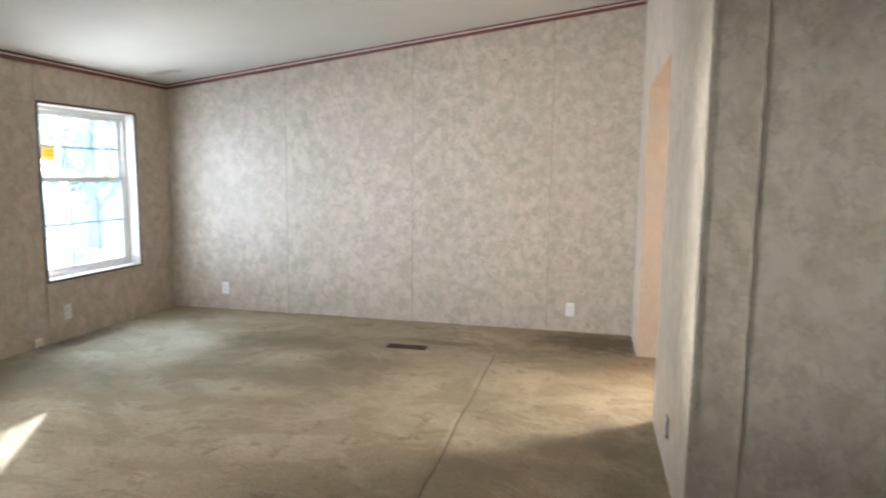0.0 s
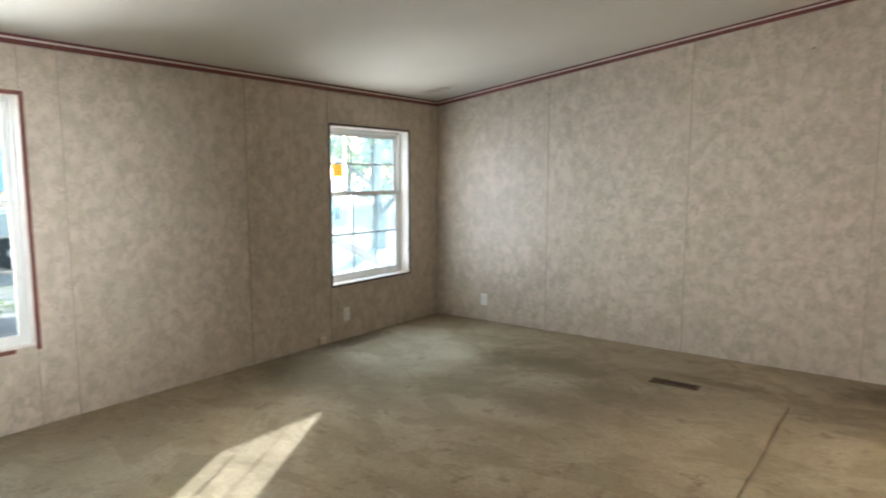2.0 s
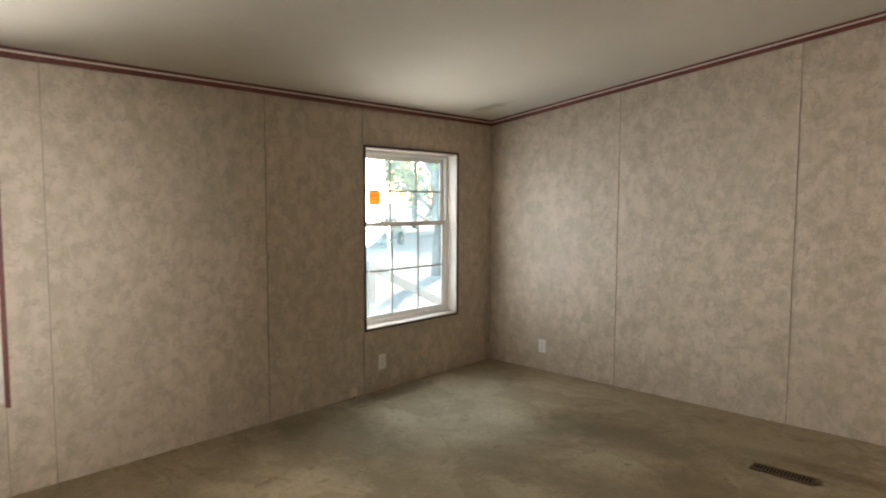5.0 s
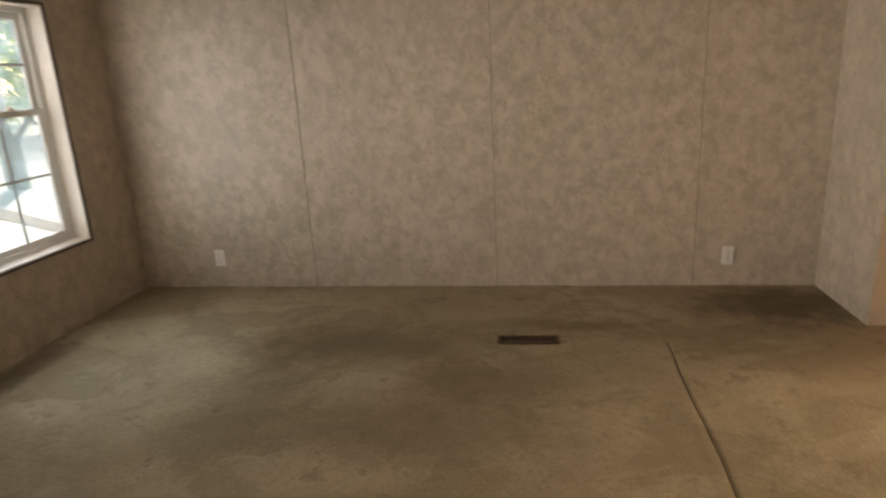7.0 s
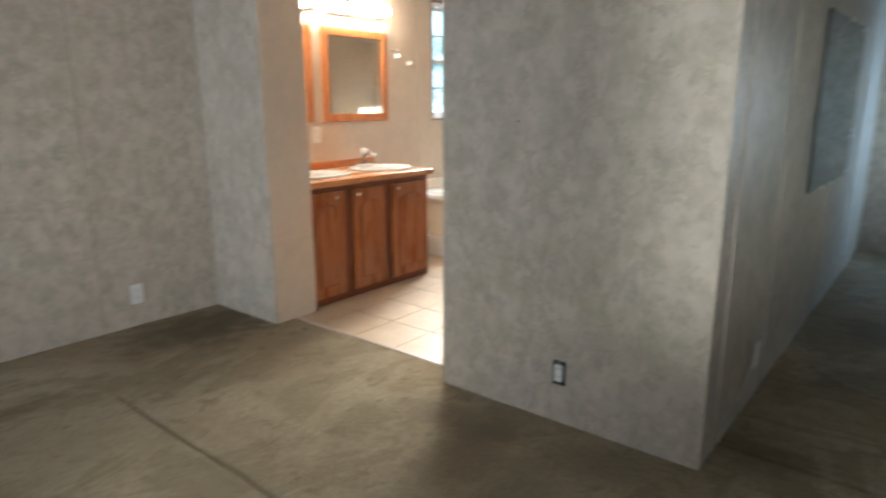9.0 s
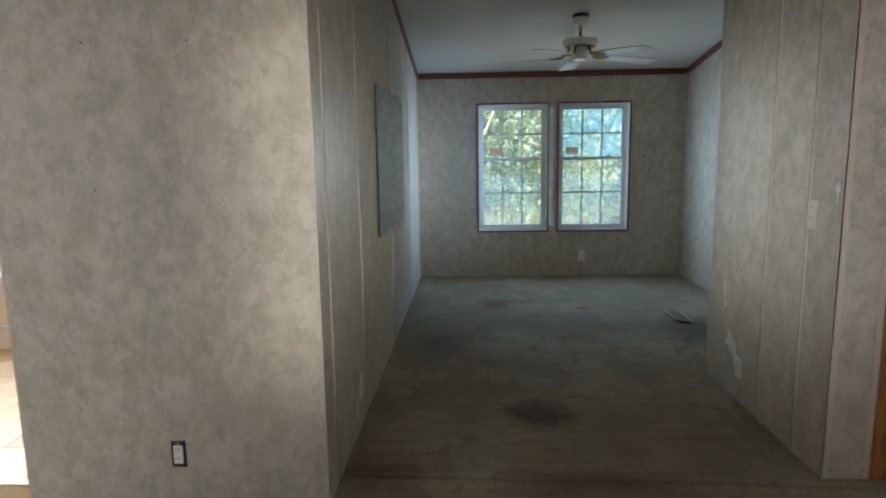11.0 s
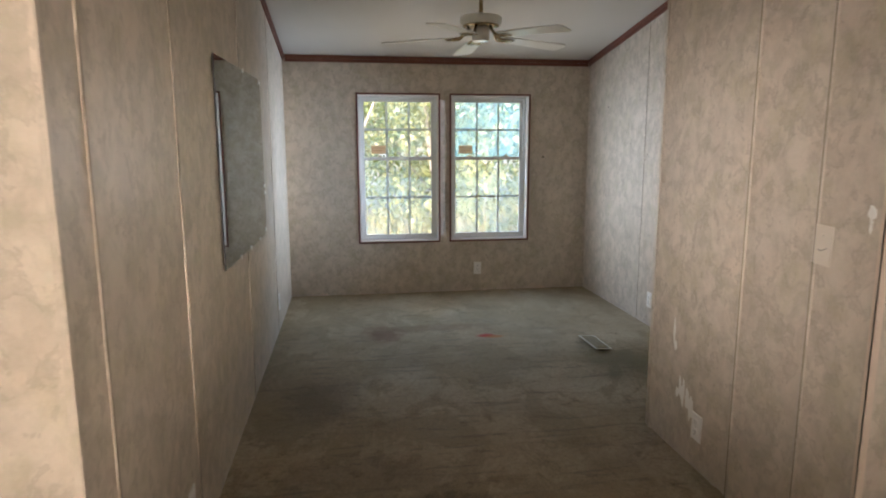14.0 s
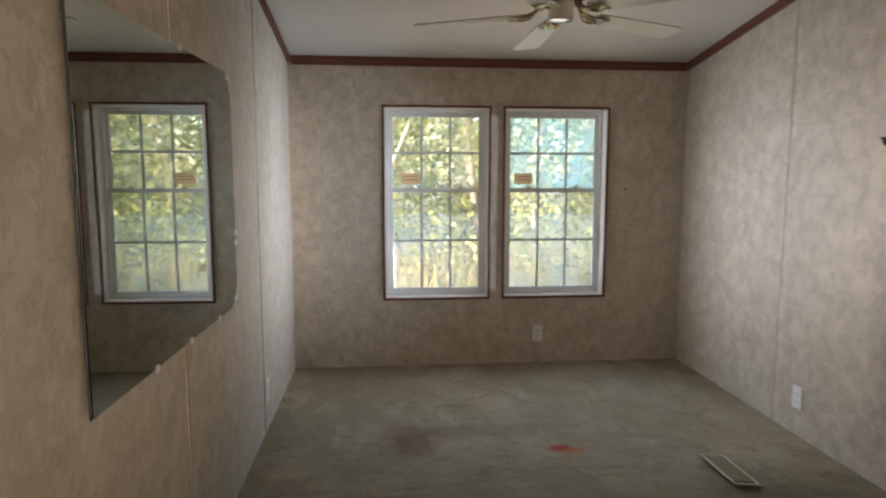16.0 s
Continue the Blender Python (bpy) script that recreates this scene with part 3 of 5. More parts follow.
def wall(name, label, axis, face, back, u0, u1, joints=(), holes=(), paper=None, batten=0.006, z0=-0.03, batten_depth=0.0018):
    """A wall: its core, the boards on its face, and the strips over their joints. back: where its core ends."""
    paper = paper or PAPER
    out = 1 if back > face else -1
    top = (lambda u: ceiling_z(u)) if axis == "y" else (lambda u: ceiling_z(face))
    core = bmesh.new()
    board(core, axis, face + out * 0.006, back, u0, u1, top, holes, z0)
    ob = solid(name, core, CORE, label, "wall", kind="structure")
    stops = [u0, *sorted(joints), u1]
    for a, b in zip(stops, stops[1:]):
        bm = bmesh.new()
        board(bm, axis, face, face + out * 0.006, a + 0.0012, b - 0.0012, top, holes, z0)
        part("wall_panel", bm, paper, ob)
    for u in joints:
        spans = [z0]
        for h in sorted(holes, key=lambda h: h[2]):
            if h[0] - 0.03 < u < h[1] + 0.03:
                spans += [h[2] - 0.03, h[3] + 0.03]
        spans.append(top(u) - 0.03)
        for za, zb in zip(spans[::2], spans[1::2]):
            bm = bmesh.new()
            slab(bm, axis, face - out * batten_depth, face, u - batten / 2, u + batten / 2, za, zb, zb)
            strip = part("batten", bm, paper, ob)
            bm = bmesh.new()
            slab(bm, axis, face - out * batten_depth * 1.5, face - out * batten_depth, u - 0.0016, u + 0.0016, za, zb, zb)
            part("joint_line", bm, JOINT, strip, "darkened joint line")
    return ob


W1 = (1.586, 2.592, 0.480, 1.828)
W2 = (-1.675, -0.660, 0.462, 1.838)
E1 = (-1.338, -0.624, 0.478, 1.780)
E2 = (-2.168, -1.450, 0.478, 1.780)
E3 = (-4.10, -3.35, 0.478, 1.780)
BATH_W = (2.20, 2.95, 1.145, 2.115)

wall("wall_west", "taupe sponged vinyl-faced panel wall with narrow joints", "x", WEST, WEST - 0.16, SOUTH, NORTH, (-4.2, -2.95, -1.69, -0.655, -0.455, 0.77, 1.565), (W1, W2))
wall("wall_north", "taupe sponged vinyl-faced panel wall under a sloped ceiling", "y", NORTH, NORTH + 0.16, WEST - 0.16, 0.0, (-3.14, -1.92, -0.71))
wall("wall_north_bath", "warm cream vinyl-faced bathroom wall", "y", NORTH, NORTH + 0.16, 0.0, EAST + 0.16, (2.0, 3.2), (BATH_W,), BATH_PAPER)
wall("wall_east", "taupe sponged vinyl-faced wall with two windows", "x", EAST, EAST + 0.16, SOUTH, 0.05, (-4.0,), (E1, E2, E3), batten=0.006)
wall("wall_east_bath", "cream bathroom wall behind the tub", "x", EAST, EAST + 0.16, 0.05, NORTH, (), (), BATH_PAPER)
# Unseen closing wall, made white to throw light back into the bedroom.
wall("wall_south", "unseen plain wall closing the bedroom, made white to bounce light", "y", SOUTH, SOUTH - 0.16, WEST - 0.16, EAST + 0.16, (-3.1, -1.9, -0.7), (), WHITE_BOUNCE)
# the thick wall between bedroom and bathroom
OPENING = (1.153, 2.43, -0.03, 1.962)
bm = bmesh.new()
board(bm, "x", 0.006, MARRIAGE - 0.006, 0.006, NORTH, lambda u: ceiling_z(0.0) - 0.001, (OPENING,))
marriage = solid("wall_bath_bedroom", bm, CORE, "thick taupe vinyl-faced wall with a wide bathroom opening", "wall", kind="structure")
for a, b in ((0.0, 1.151), (1.155, 2.428), (2.432, NORTH)):
    bm = bmesh.new()
    board(bm, "x", 0.0, 0.006, a, b, lambda u: ceiling_z(0.0), (OPENING,))
    part("wall_panel", bm, PAPER, marriage)
bm = bmesh.new()
board(bm, "x", MARRIAGE - 0.006, MARRIAGE, 0.1, NORTH, lambda u: ceiling_z(0.0), (OPENING,))
part("wall_panel", bm, BATH_PAPER, marriage, "cream bathroom side")
for box_at in ((0.001, MARRIAGE - 0.001, 2.424, 2.4299, 0.0, 1.962), (0.001, MARRIAGE - 0.001, 1.1531, 1.159, 0.0, 1.962), (0.001, MARRIAGE - 0.001, 1.1595, 2.4235, 1.956, 1.9619)):
    part("jamb_panel", boxed(*box_at), BATH_PAPER, marriage, "cream vinyl lining of the opening")
part("jamb_seam", boxed(0.002, MARRIAGE - 0.002, 2.4225, 2.4238, 0.498, 0.503), CORNER, marriage)
# the wall between nook and bathroom
hall_n = wall("wall_nook_north", "taupe sponged vinyl panel wall with raised joint strips", "y", 0.0, 0.1, 0.0062, EAST, (0.17, 0.86, 2.095, 3.29), (), PAPER, 0.014, batten_depth=0.0028)
wall("wall_bath_south", "cream bathroom wall", "y", 0.108, 0.1005, MARRIAGE, EAST, (), (), BATH_PAPER)
part("corner_trim", boxed(-0.004, 0.012, -0.004, 0.0, 0.0, 2.70), PAPER, hall_n)
part("corner_trim", boxed(-0.004, -0.0005, 0.0, 0.012, 0.0, 2.70), PAPER, hall_n)
# south side of the hall
hall_s = wall("wall_hall_south", "taupe vinyl panel wall with joint strips and spackled dents", "y", HALL_S, HALL_S - 0.1, DOOR_X + 0.006, HALL_END, (0.48, 0.82), (), PAPER, 0.013, batten_depth=0.004)
wall("wall_hall_end", "short taupe vinyl return wall", "x", HALL_END, HALL_END - 0.1, NOOK_S, HALL_S - 0.1002, (), (), PAPER)
part("corner_trim", boxed(HALL_END - 0.016, HALL_END + 0.004, HALL_S, HALL_S + 0.004, 0, 2.49), PAPER, hall_s)
wall("wall_nook_south", "taupe sponged vinyl wall lit from the windows", "y", NOOK_S, NOOK_S - 0.1, HALL_END - 0.1, EAST, (2.04, 3.25), (), PAPER, 0.007)
DOOR = (-2.98, -2.195, -0.03, 1.965)
door_wall = wall("wall_door", "taupe vinyl-faced wall with an oak-cased doorway", "x", DOOR_X, DOOR_X + 0.11, SOUTH, HALL_S - 0.0065, (-4.2,), (DOOR,), PAPER)
part("corner_trim", boxed(DOOR_X - 0.004, DOOR_X - 0.0005, HALL_S - 0.022, HALL_S + 0.004, 0, 2.70), CORNER, door_wall, "peach vinyl corner strip")
part("corner_trim", boxed(DOOR_X - 0.004, DOOR_X + 0.010, HALL_S + 0.0005, HALL_S + 0.004, 0, 2.70), CORNER, door_wall)
part("corner_trim", boxed(DOOR_X - 0.0035, DOOR_X - 0.0005, -2.112, -2.092, 0, 2.70), CORNER, door_wall, "pale strip beside the casing")


def sheet(bm, xs, ys, height):
    """A grid over xs and ys, lifted by height(x, y)."""
    rows = [[bm.verts.new((x, y, height(x, y))) for x in xs] for y in ys]
    for r, s in zip(rows, rows[1:]):
        for i in range(len(xs) - 1):
            bm.faces.new((r[i], r[i + 1], s[i + 1], s[i])).smooth = True
    return bm


def ridge(d, width):
    return math.exp(-(d / width) ** 2)


def seam_x(y):
    """Where the two carpet widths meet."""
    return -1.03 + 0.022 * noise.noise((y * 1.6, 3.1, 0)) + 0.006 * noise.noise((y * 7.0, 1.1, 0))


def carpet_height(x, y):
    z = 0.0025 * noise.noise((x * 2.2, y * 2.2, 0.3)) + 0.0012 * noise.noise((x * 9, y * 9, 1.3)) - 0.004
    if y < 2.5:
        fade = min(1, max(0, (2.35 - y) / 0.5)) * min(1, max(0, (y + 2.6) / 0.6))
        z += fade * (0.006 * ridge(x - seam_x(y) + 0.03, 0.026) - 0.011 * ridge(x - seam_x(y), 0.008))
    if y < 0.1:
        for cx, k, tilt in ((0.18, 0.015, 0.03), (0.62, 0.012, -0.10), (0.98, 0.009, 0.12), (1.35, 0.007, -0.04), (1.7, 0.008, 0.05), (2.45, 0.006, -0.05)):
            wob = 0.03 * noise.noise((y * 1.7, cx * 5, 0)) + tilt * (y + 1)
            z += k * (ridge(x - cx - wob, 0.03) - 0.8 * ridge(x - cx - 0.045 - wob, 0.018)) * (0.6 + 0.5 * noise.noise((y * 2.1, cx, 4)))
    return z


def steps(lo, hi, step, fine=()):
    vals = list(np.arange(lo, hi, step)) + [hi]
    for a, b in fine:
        vals += list(np.arange(a, b, 0.006))
    return sorted(set(round(float(v), 4) for v in vals))


bm = sheet(bmesh.new(), steps(WEST, EAST, 0.05, ((-1.12, -0.96), (0.05, 1.9))), steps(SOUTH, 0.0, 0.05), carpet_height)
solid("floor_carpet_south", bm, CARPET, "worn stained brown-grey carpet with seams and wrinkles", "carpet", kind="structure")
bm = sheet(bmesh.new(), steps(WEST, 0.15, 0.05, ((-1.12, -0.96),)), steps(0.0, NORTH, 0.05), carpet_height)
floor_carpet = solid("floor_carpet", bm, CARPET, "worn stained brown-grey carpet with a split seam", "carpet", kind="structure")
# Strip laid on the seam; the groove's shade and dirt are in its colour.
bm = bmesh.new()
edges = []
for y in np.arange(-2.0, 2.22, 0.03):
    half = 0.004 + 0.003 * noise.noise((y * 5.0, 7.7, 0)) + 0.003 * min(1.0, (2.3 - y) / 1.2)
    edges.append([bm.verts.new((seam_x(y) + k * half, y, carpet_height(seam_x(y), y) + 0.0025)) for k in (-1, 1)])
for p, q in zip(edges, edges[1:]):
    bm.faces.new((p[0], p[1], q[1], q[0]))
part("seam_gap", bm, SEAM, floor_carpet, "dark strip for the shade and dirt in the split between two carpet widths")
solid("floor_base", boxed(WEST - 0.16, EAST + 0.16, SOUTH - 0.16, NORTH + 0.16, -0.25, -0.03), GROUT, "subfloor under the carpet", "floor", kind="structure")
bath_floor = solid("floor_bath", boxed(0.15, EAST, 0.1, NORTH, -0.03, -0.006), GROUT, "cream tile-patterned vinyl bathroom floor", "floor", kind="structure")
part("threshold", boxed(0.138, 0.162, 1.16, 2.42, -0.02, 0.003, bevel=0.002), CORNER, bath_floor, "worn metal carpet edge strip")

for name, xa, xb in (("ceiling", WEST - 0.16, RIDGE_X), ("ceiling_east", RIDGE_X, EAST + 0.16)):
    bm = bmesh.new()
    za, zb = (ceiling_z(xa), RIDGE_Z) if xa < 0 else (RIDGE_Z, ceiling_z(xb))
    slab(bm, "y", SOUTH - 0.16, NORTH + 0.16, xa, xb, za, za + 0.1, zb + 0.1)
    for v in bm.verts:
        if v.co.z < za + 0.001 and abs(v.co.x - xb) < 1e-4:
            v.co.z = zb
    solid(name, bm, CEILING, "sloped off-white textured ceiling", "ceiling", kind="structure")
# Unseen roof slab, added over the ceilings to keep sky light out.
bm = bmesh.new()
prism(bm, ((WEST - 0.5, 2.13), (RIDGE_X, 2.86), (EAST + 0.5, 2.10), (EAST + 0.5, 2.2), (RIDGE_X, 3.0), (WEST - 0.5, 2.23)), NORTH - SOUTH + 0.9, pose(0, SOUTH - 0.45, 0))
solid("roof", bm, DARK_METAL, "unseen low gabled dark roof that blocks the sky", "roof", kind="structure")


# ---- crown moulding ----
def crown(axis, face, out, u0, u1, mats, widths, label):
    """Stacked bands under the ceiling, along one wall."""
    top = (lambda u: ceiling_z(u)) if axis == "y" else (lambda u: ceiling_z(face))
    ob = None
    us = [u0, u1] if axis == "x" or not u0 < RIDGE_X < u1 else [u0, RIDGE_X, u1]
    drop = 0.0
    for mat, (h, d) in zip(mats, widths):
        bm = bmesh.new()
        for a, b in zip(us, us[1:]):
            vs = []
            for p in (face, face + out * d):
                for u, z in ((a, top(a) - drop - h), (b, top(b) - drop - h), (b, top(b) - drop), (a, top(a) - drop)):
                    vs.append(bm.verts.new((p, u, z) if axis == "x" else (u, p, z)))
            for f in ((0, 1, 2, 3), (7, 6, 5, 4), (0, 4, 5, 1), (1, 5, 6, 2), (2, 6, 7, 3), (3, 7, 4, 0)):
                bm.faces.new([vs[i] for i in f])
        if ob is None:
            ob = solid("trim", bm, mat, label, "crown moulding", kind="structure")
        else:
            part("trim_band", bm, mat, ob)
        drop += h
    return ob


BED = (CROWN, PALE_LINE, CROWN)
BED_W = ((0.014, 0.018), (0.011, 0.016), (0.025, 0.015))
TWO = "dark mahogany crown moulding with a pale centre line"
crown("x", WEST, 1, SOUTH, NORTH - 0.021, BED, BED_W, TWO)
crown("y", NORTH, -1, WEST, 0.0, BED, BED_W, TWO)
crown("x", 0.0, -1, -0.001, NORTH - 0.021, BED, BED_W, TWO)
NK = (CROWN_NOOK, CROWN_NOOK)
NK_W = ((0.030, 0.022), (0.026, 0.013))
ONE = "red-brown wooden crown moulding"
crown("x", EAST, -1, NOOK_S + 0.023, -0.023, NK, NK_W, ONE)
crown("y", 0.0, -1, 0.03, EAST, NK, ((0.024, 0.020), (0.018, 0.012)), ONE)
crown("y", NOOK_S, 1, HALL_END, EAST, NK, ((0.026, 0.022), (0.022, 0.013)), ONE)


# ---- windows ----
def strip_frame(parent, name, mat, x0, x1, z0, z1, y0, y1, w, label="", gaps=()):
    """Four bars round a rectangle, each a part; w: their width."""
    for i, b in enumerate(((x0, x0 + w, z0, z1), (x1 - w, x1, z0, z1), (x0 + w, x1 - w, z1 - w, z1), (x0 + w, x1 - w, z0, z0 + w))):
        if i in gaps:
            b = gaps[i]
        part(name, boxed(b[0], b[1], y0, y1, b[2], b[3], bevel=min(0.003, (y1 - y0) / 4)), mat, parent, label)


def sash(parent, name, x0, x1, z0, z1, y0, y1, rail, cols=3, rows=2, clear=GLASS):
    s = part(name, boxed(x0, x0 + rail, y0, y1, z0, z1, bevel=0.002), VINYL, parent)
    for n, b in (("stile", (x1 - rail, x1, z0, z1)), ("top_rail", (x0 + rail, x1 - rail, z1 - rail, z1)), ("bottom_rail", (x0 + rail, x1 - rail, z0, z0 + rail))):
        part(n, boxed(b[0], b[1], y0 + 0.001, y1 - 0.001, b[2], b[3], bevel=0.002), VINYL, s)
    gx0, gx1, gz0, gz1 = x0 + rail, x1 - rail, z0 + rail, z1 - rail
    mid = (y0 + y1) / 2
    pane = part("pane", boxed(gx0, gx1, mid - 0.002, mid + 0.002, gz0, gz1), clear, s)
    pane.visible_shadow = False
    for i in range(1, cols):
        x = gx0 + (gx1 - gx0) * i / cols
        part("muntin", boxed(x - 0.008, x + 0.008, mid - 0.007, mid - 0.0025, gz0, gz1, bevel=0.0015), MUNTIN, s)
    for i in range(1, rows):
        z = gz0 + (gz1 - gz0) * i / rows
        part("muntin", boxed(gx0, gx1, mid - 0.0075, mid - 0.0028, z - 0.008, z + 0.008, bevel=0.0015), MUNTIN, s)
    return s


def window(name, label, wall_side, plane, opening, trim, frame_w, rail, depth, meet, sticker=None, broken=False, trim_w=0.016):
    u0, u1, z0, z1 = opening
    w, h = u1 - u0, z1 - z0
    win = thing(name, label, "window", place_on(wall_side, plane, (u0 + u1) / 2, z0), kind="structure")
    x0, x1 = -w / 2, w / 2
    gaps = {3: (x0, x1 - 0.105, -trim_w, 0)} if broken else {}
    strip_frame(win, "window_trim", trim, x0 - trim_w, x1 + trim_w, -trim_w, h + trim_w, -0.009, -0.0005, trim_w, "", gaps)
    for b in ((x0, x0 + 0.008, 0, h), (x1 - 0.008, x1, 0, h), (x0 + 0.008, x1 - 0.008, h - 0.008, h), (x0 + 0.008, x1 - 0.008, 0, 0.008)):
        part("reveal_board", boxed(b[0], b[1], -0.0004, 0.16, b[2], b[3]), REVEAL, win)
    a, b, c, d = x0 + 0.008, x1 - 0.008, 0.008, h - 0.008
    strip_frame(win, "window_frame", VINYL, a, b, c, d, depth, depth + 0.055, frame_w)
    a, b, c, d = a + frame_w, b - frame_w, c + frame_w, d - frame_w
    m = meet - z0
    upper = GLASS_BLUE if name == "window_4" else None
    clear = GLASS_HAZY if wall_side == "east" else GLASS_CLEAN if broken else GLASS
    sash(win, "upper_sash", a, b, m - rail * 0.5, d, depth + 0.028, depth + 0.050, rail, clear=upper or clear)
    low = sash(win, "lower_sash", a, b, c, m + rail * 0.5, depth + 0.004, depth + 0.026, rail, clear=clear)
    for sx in (-0.24, 0.24):
        bm = boxed(sx * w - 0.022, sx * w + 0.022, depth + 0.002, depth + 0.022, m + rail * 0.5, m + rail * 0.5 + 0.010, bevel=0.003)
        lathe(bm, ((0.010, m + rail * 0.5 + 0.010), (0.010, m + rail * 0.5 + 0.018), (0.004, m + rail * 0.5 + 0.022)), pose(sx * w, depth + 0.012, 0), 10)
        part("sash_lock", bm, IVORY, low)
    if sticker:
        sx, sz, sw, sh, smat = sticker
        s = part("sticker", boxed(sx, sx + sw, depth + 0.034, depth + 0.0365, sz - z0, sz - z0 + sh), smat, win, "paper label stuck to the glass")
        for k in range(2):
            part("print_line", boxed(sx + 0.008, sx + sw - 0.012, depth + 0.0332, depth + 0.034, sz - z0 + sh * (0.35 + 0.3 * k), sz - z0 + sh * (0.43 + 0.3 * k)), STICKER_INK, s)
    return win


window("window_1", "white double-hung vinyl window with grilles and a dark thin trim", "west", WEST, W1, DARK_TRIM, 0.030, 0.036, 0.095, 1.255, (-0.36, 1.405, 0.12, 0.105, STICKER), trim_w=0.014)
window("window_2", "white double-hung window with maroon trim, its bottom strip broken off", "west", WEST, W2, RED_TRIM, 0.022, 0.034, 0.045, 1.255, broken=True, trim_w=0.023)
window("window_3", "white double-hung vinyl window with dark brown trim", "east", EAST, E1, RED_TRIM, 0.020, 0.028, 0.075, 1.222, (-0.24, 1.265, 0.13, 0.075, CARDBOARD), trim_w=0.014)
window("window_4", "white double-hung vinyl window with dark brown trim", "east", EAST, E2, RED_TRIM, 0.020, 0.028, 0.075, 1.222, (-0.27, 1.265, 0.13, 0.075, CARDBOARD), trim_w=0.014)
# Unseen window, added to let light into the next room.
window("window_6", "unseen white double-hung vinyl window added to light the dim room", "east", EAST, E3, RED_TRIM, 0.020, 0.028, 0.075, 1.222, trim_w=0.014)
window("window_5", "narrow white bathroom window with thin brown trim", "north", NORTH, BATH_W, RED_TRIM, 0.020, 0.028, 0.045, 1.63, trim_w=0.012)

# ---- doorway ----
doorway = thing("door_frame", "honey-oak door casing and jamb, scuffed, no door hung", "door frame", kind="structure")
ya, yb, zt = DOOR[0], DOOR[1], DOOR[3]
for y0, y1 in ((yb + 0.012, yb + 0.080), (ya - 0.080, ya - 0.012)):
    bm = boxed(DOOR_X - 0.014, DOOR_X - 0.0005, y0, y1, 0, zt + 0.068, bevel=0.004)
    box(bm, DOOR_X - 0.018, DOOR_X - 0.013, y0 + 0.008, y0 + 0.022, 0, zt + 0.06, bevel=0.002)
    box(bm, DOOR_X - 0.018, DOOR_X - 0.013, y1 - 0.026, y1 - 0.010, 0, zt + 0.06, bevel=0.002)
    part("casing", bm, CASING, doorway)
part("casing", boxed(DOOR_X - 0.0135, DOOR_X - 0.0005, ya - 0.012, yb + 0.012, zt + 0.002, zt + 0.068, bevel=0.004), CASING, doorway)
for y0, y1 in ((yb - 0.018, yb - 0.0005), (ya + 0.0005, ya + 0.018)):
    part("jamb", boxed(DOOR_X - 0.004, DOOR_X + 0.115, y0, y1, 0, zt), CASING, doorway)
    part("door_stop", boxed(DOOR_X + 0.05, DOOR_X + 0.085, y0 - 0.011 if y0 > -2.5 else y1, y0 if y0 > -2.5 else y1 + 0.011, 0, zt - 0.02, bevel=0.002), CASING, doorway)
part("jamb", boxed(DOOR_X - 0.004, DOOR_X + 0.115, ya + 0.019, yb - 0.019, zt - 0.018, zt - 0.0005), CASING, doorway)
for k in range(9):
    z = 0.15 + 1.75 * random.random()
    y = yb + 0.016 + 0.06 * random.random()
    part("paint_chip", boxed(DOOR_X - 0.0195, DOOR_X - 0.0145, y, y + 0.0025, z, z + 0.004 + 0.008 * random.random()), CORNER, doorway)


# ---- outlets and small wall things ----
def outlet_master():
    o = thing("outlet", "white duplex wall outlet with a plate", "outlet", pose(0, 0, -40), group="wall outlets")
    plate = boxed(-0.036, 0.036, -0.006, 0.0, -0.058, 0.058, bevel=0.003)
    p = part("plate", plate, PLASTIC, o)
    for z in (-0.021, 0.021):
        r = part("receptacle", lathe(bmesh.new(), ((0.0165, 0.0), (0.0165, 0.0022), (0.015, 0.003)), pose(0, -0.006, z, 90), 18), PLASTIC, o)
        for x in (-0.006, 0.006):
            part("slot", boxed(x - 0.0013, x + 0.0013, -0.0097, -0.0092, z + 0.0005, z + 0.0085), SLOT, r)
        part("slot", boxed(-0.002, 0.002, -0.0097, -0.0092, z - 0.010, z - 0.006), SLOT, r)
    part("screw", lathe(bmesh.new(), ((0.003, 0.0), (0.0025, 0.0012)), pose(0, -0.006, 0, 90), 8), CHROME, p)
    return o


master = outlet_master()
spots = (("north", NORTH, -3.811, 0.205), ("north", NORTH, -0.513, 0.19), ("west", WEST, 1.74, 0.215), ("west", WEST, -1.516, 0.192),
         ("east", EAST, -1.70, 0.21), ("south", NOOK_S, 3.05, 0.195), ("south", HALL_S, 1.04, 0.18), ("north", 0.0, 0.73, 0.20), ("north", 0.0, 3.36, 0.213), ("north", NORTH, 0.89, 1.055))
master.matrix_basis = place_on(*spots[0]) @ pose(0, -0.0005, 0)
for k, s in enumerate(spots[1:]):
    copy_thing(master, place_on(*s) @ pose(0, -0.0005, 0, 0, (1.5, -1, 0.5, 2, -1.5)[k % 5], 0))

bare = thing("outlet_box", "bare receptacle in an open box without its plate", "outlet", place_on("east", 0.0, 0.559, 0.212), group="wall outlets")
part("box_rim", boxed(-0.028, 0.028, -0.004, -0.0005, -0.052, 0.052, bevel=0.002), SLOT, bare)
dev = part("receptacle", boxed(-0.018, 0.018, -0.011, -0.004, -0.036, 0.036, bevel=0.004), PLASTIC, bare)
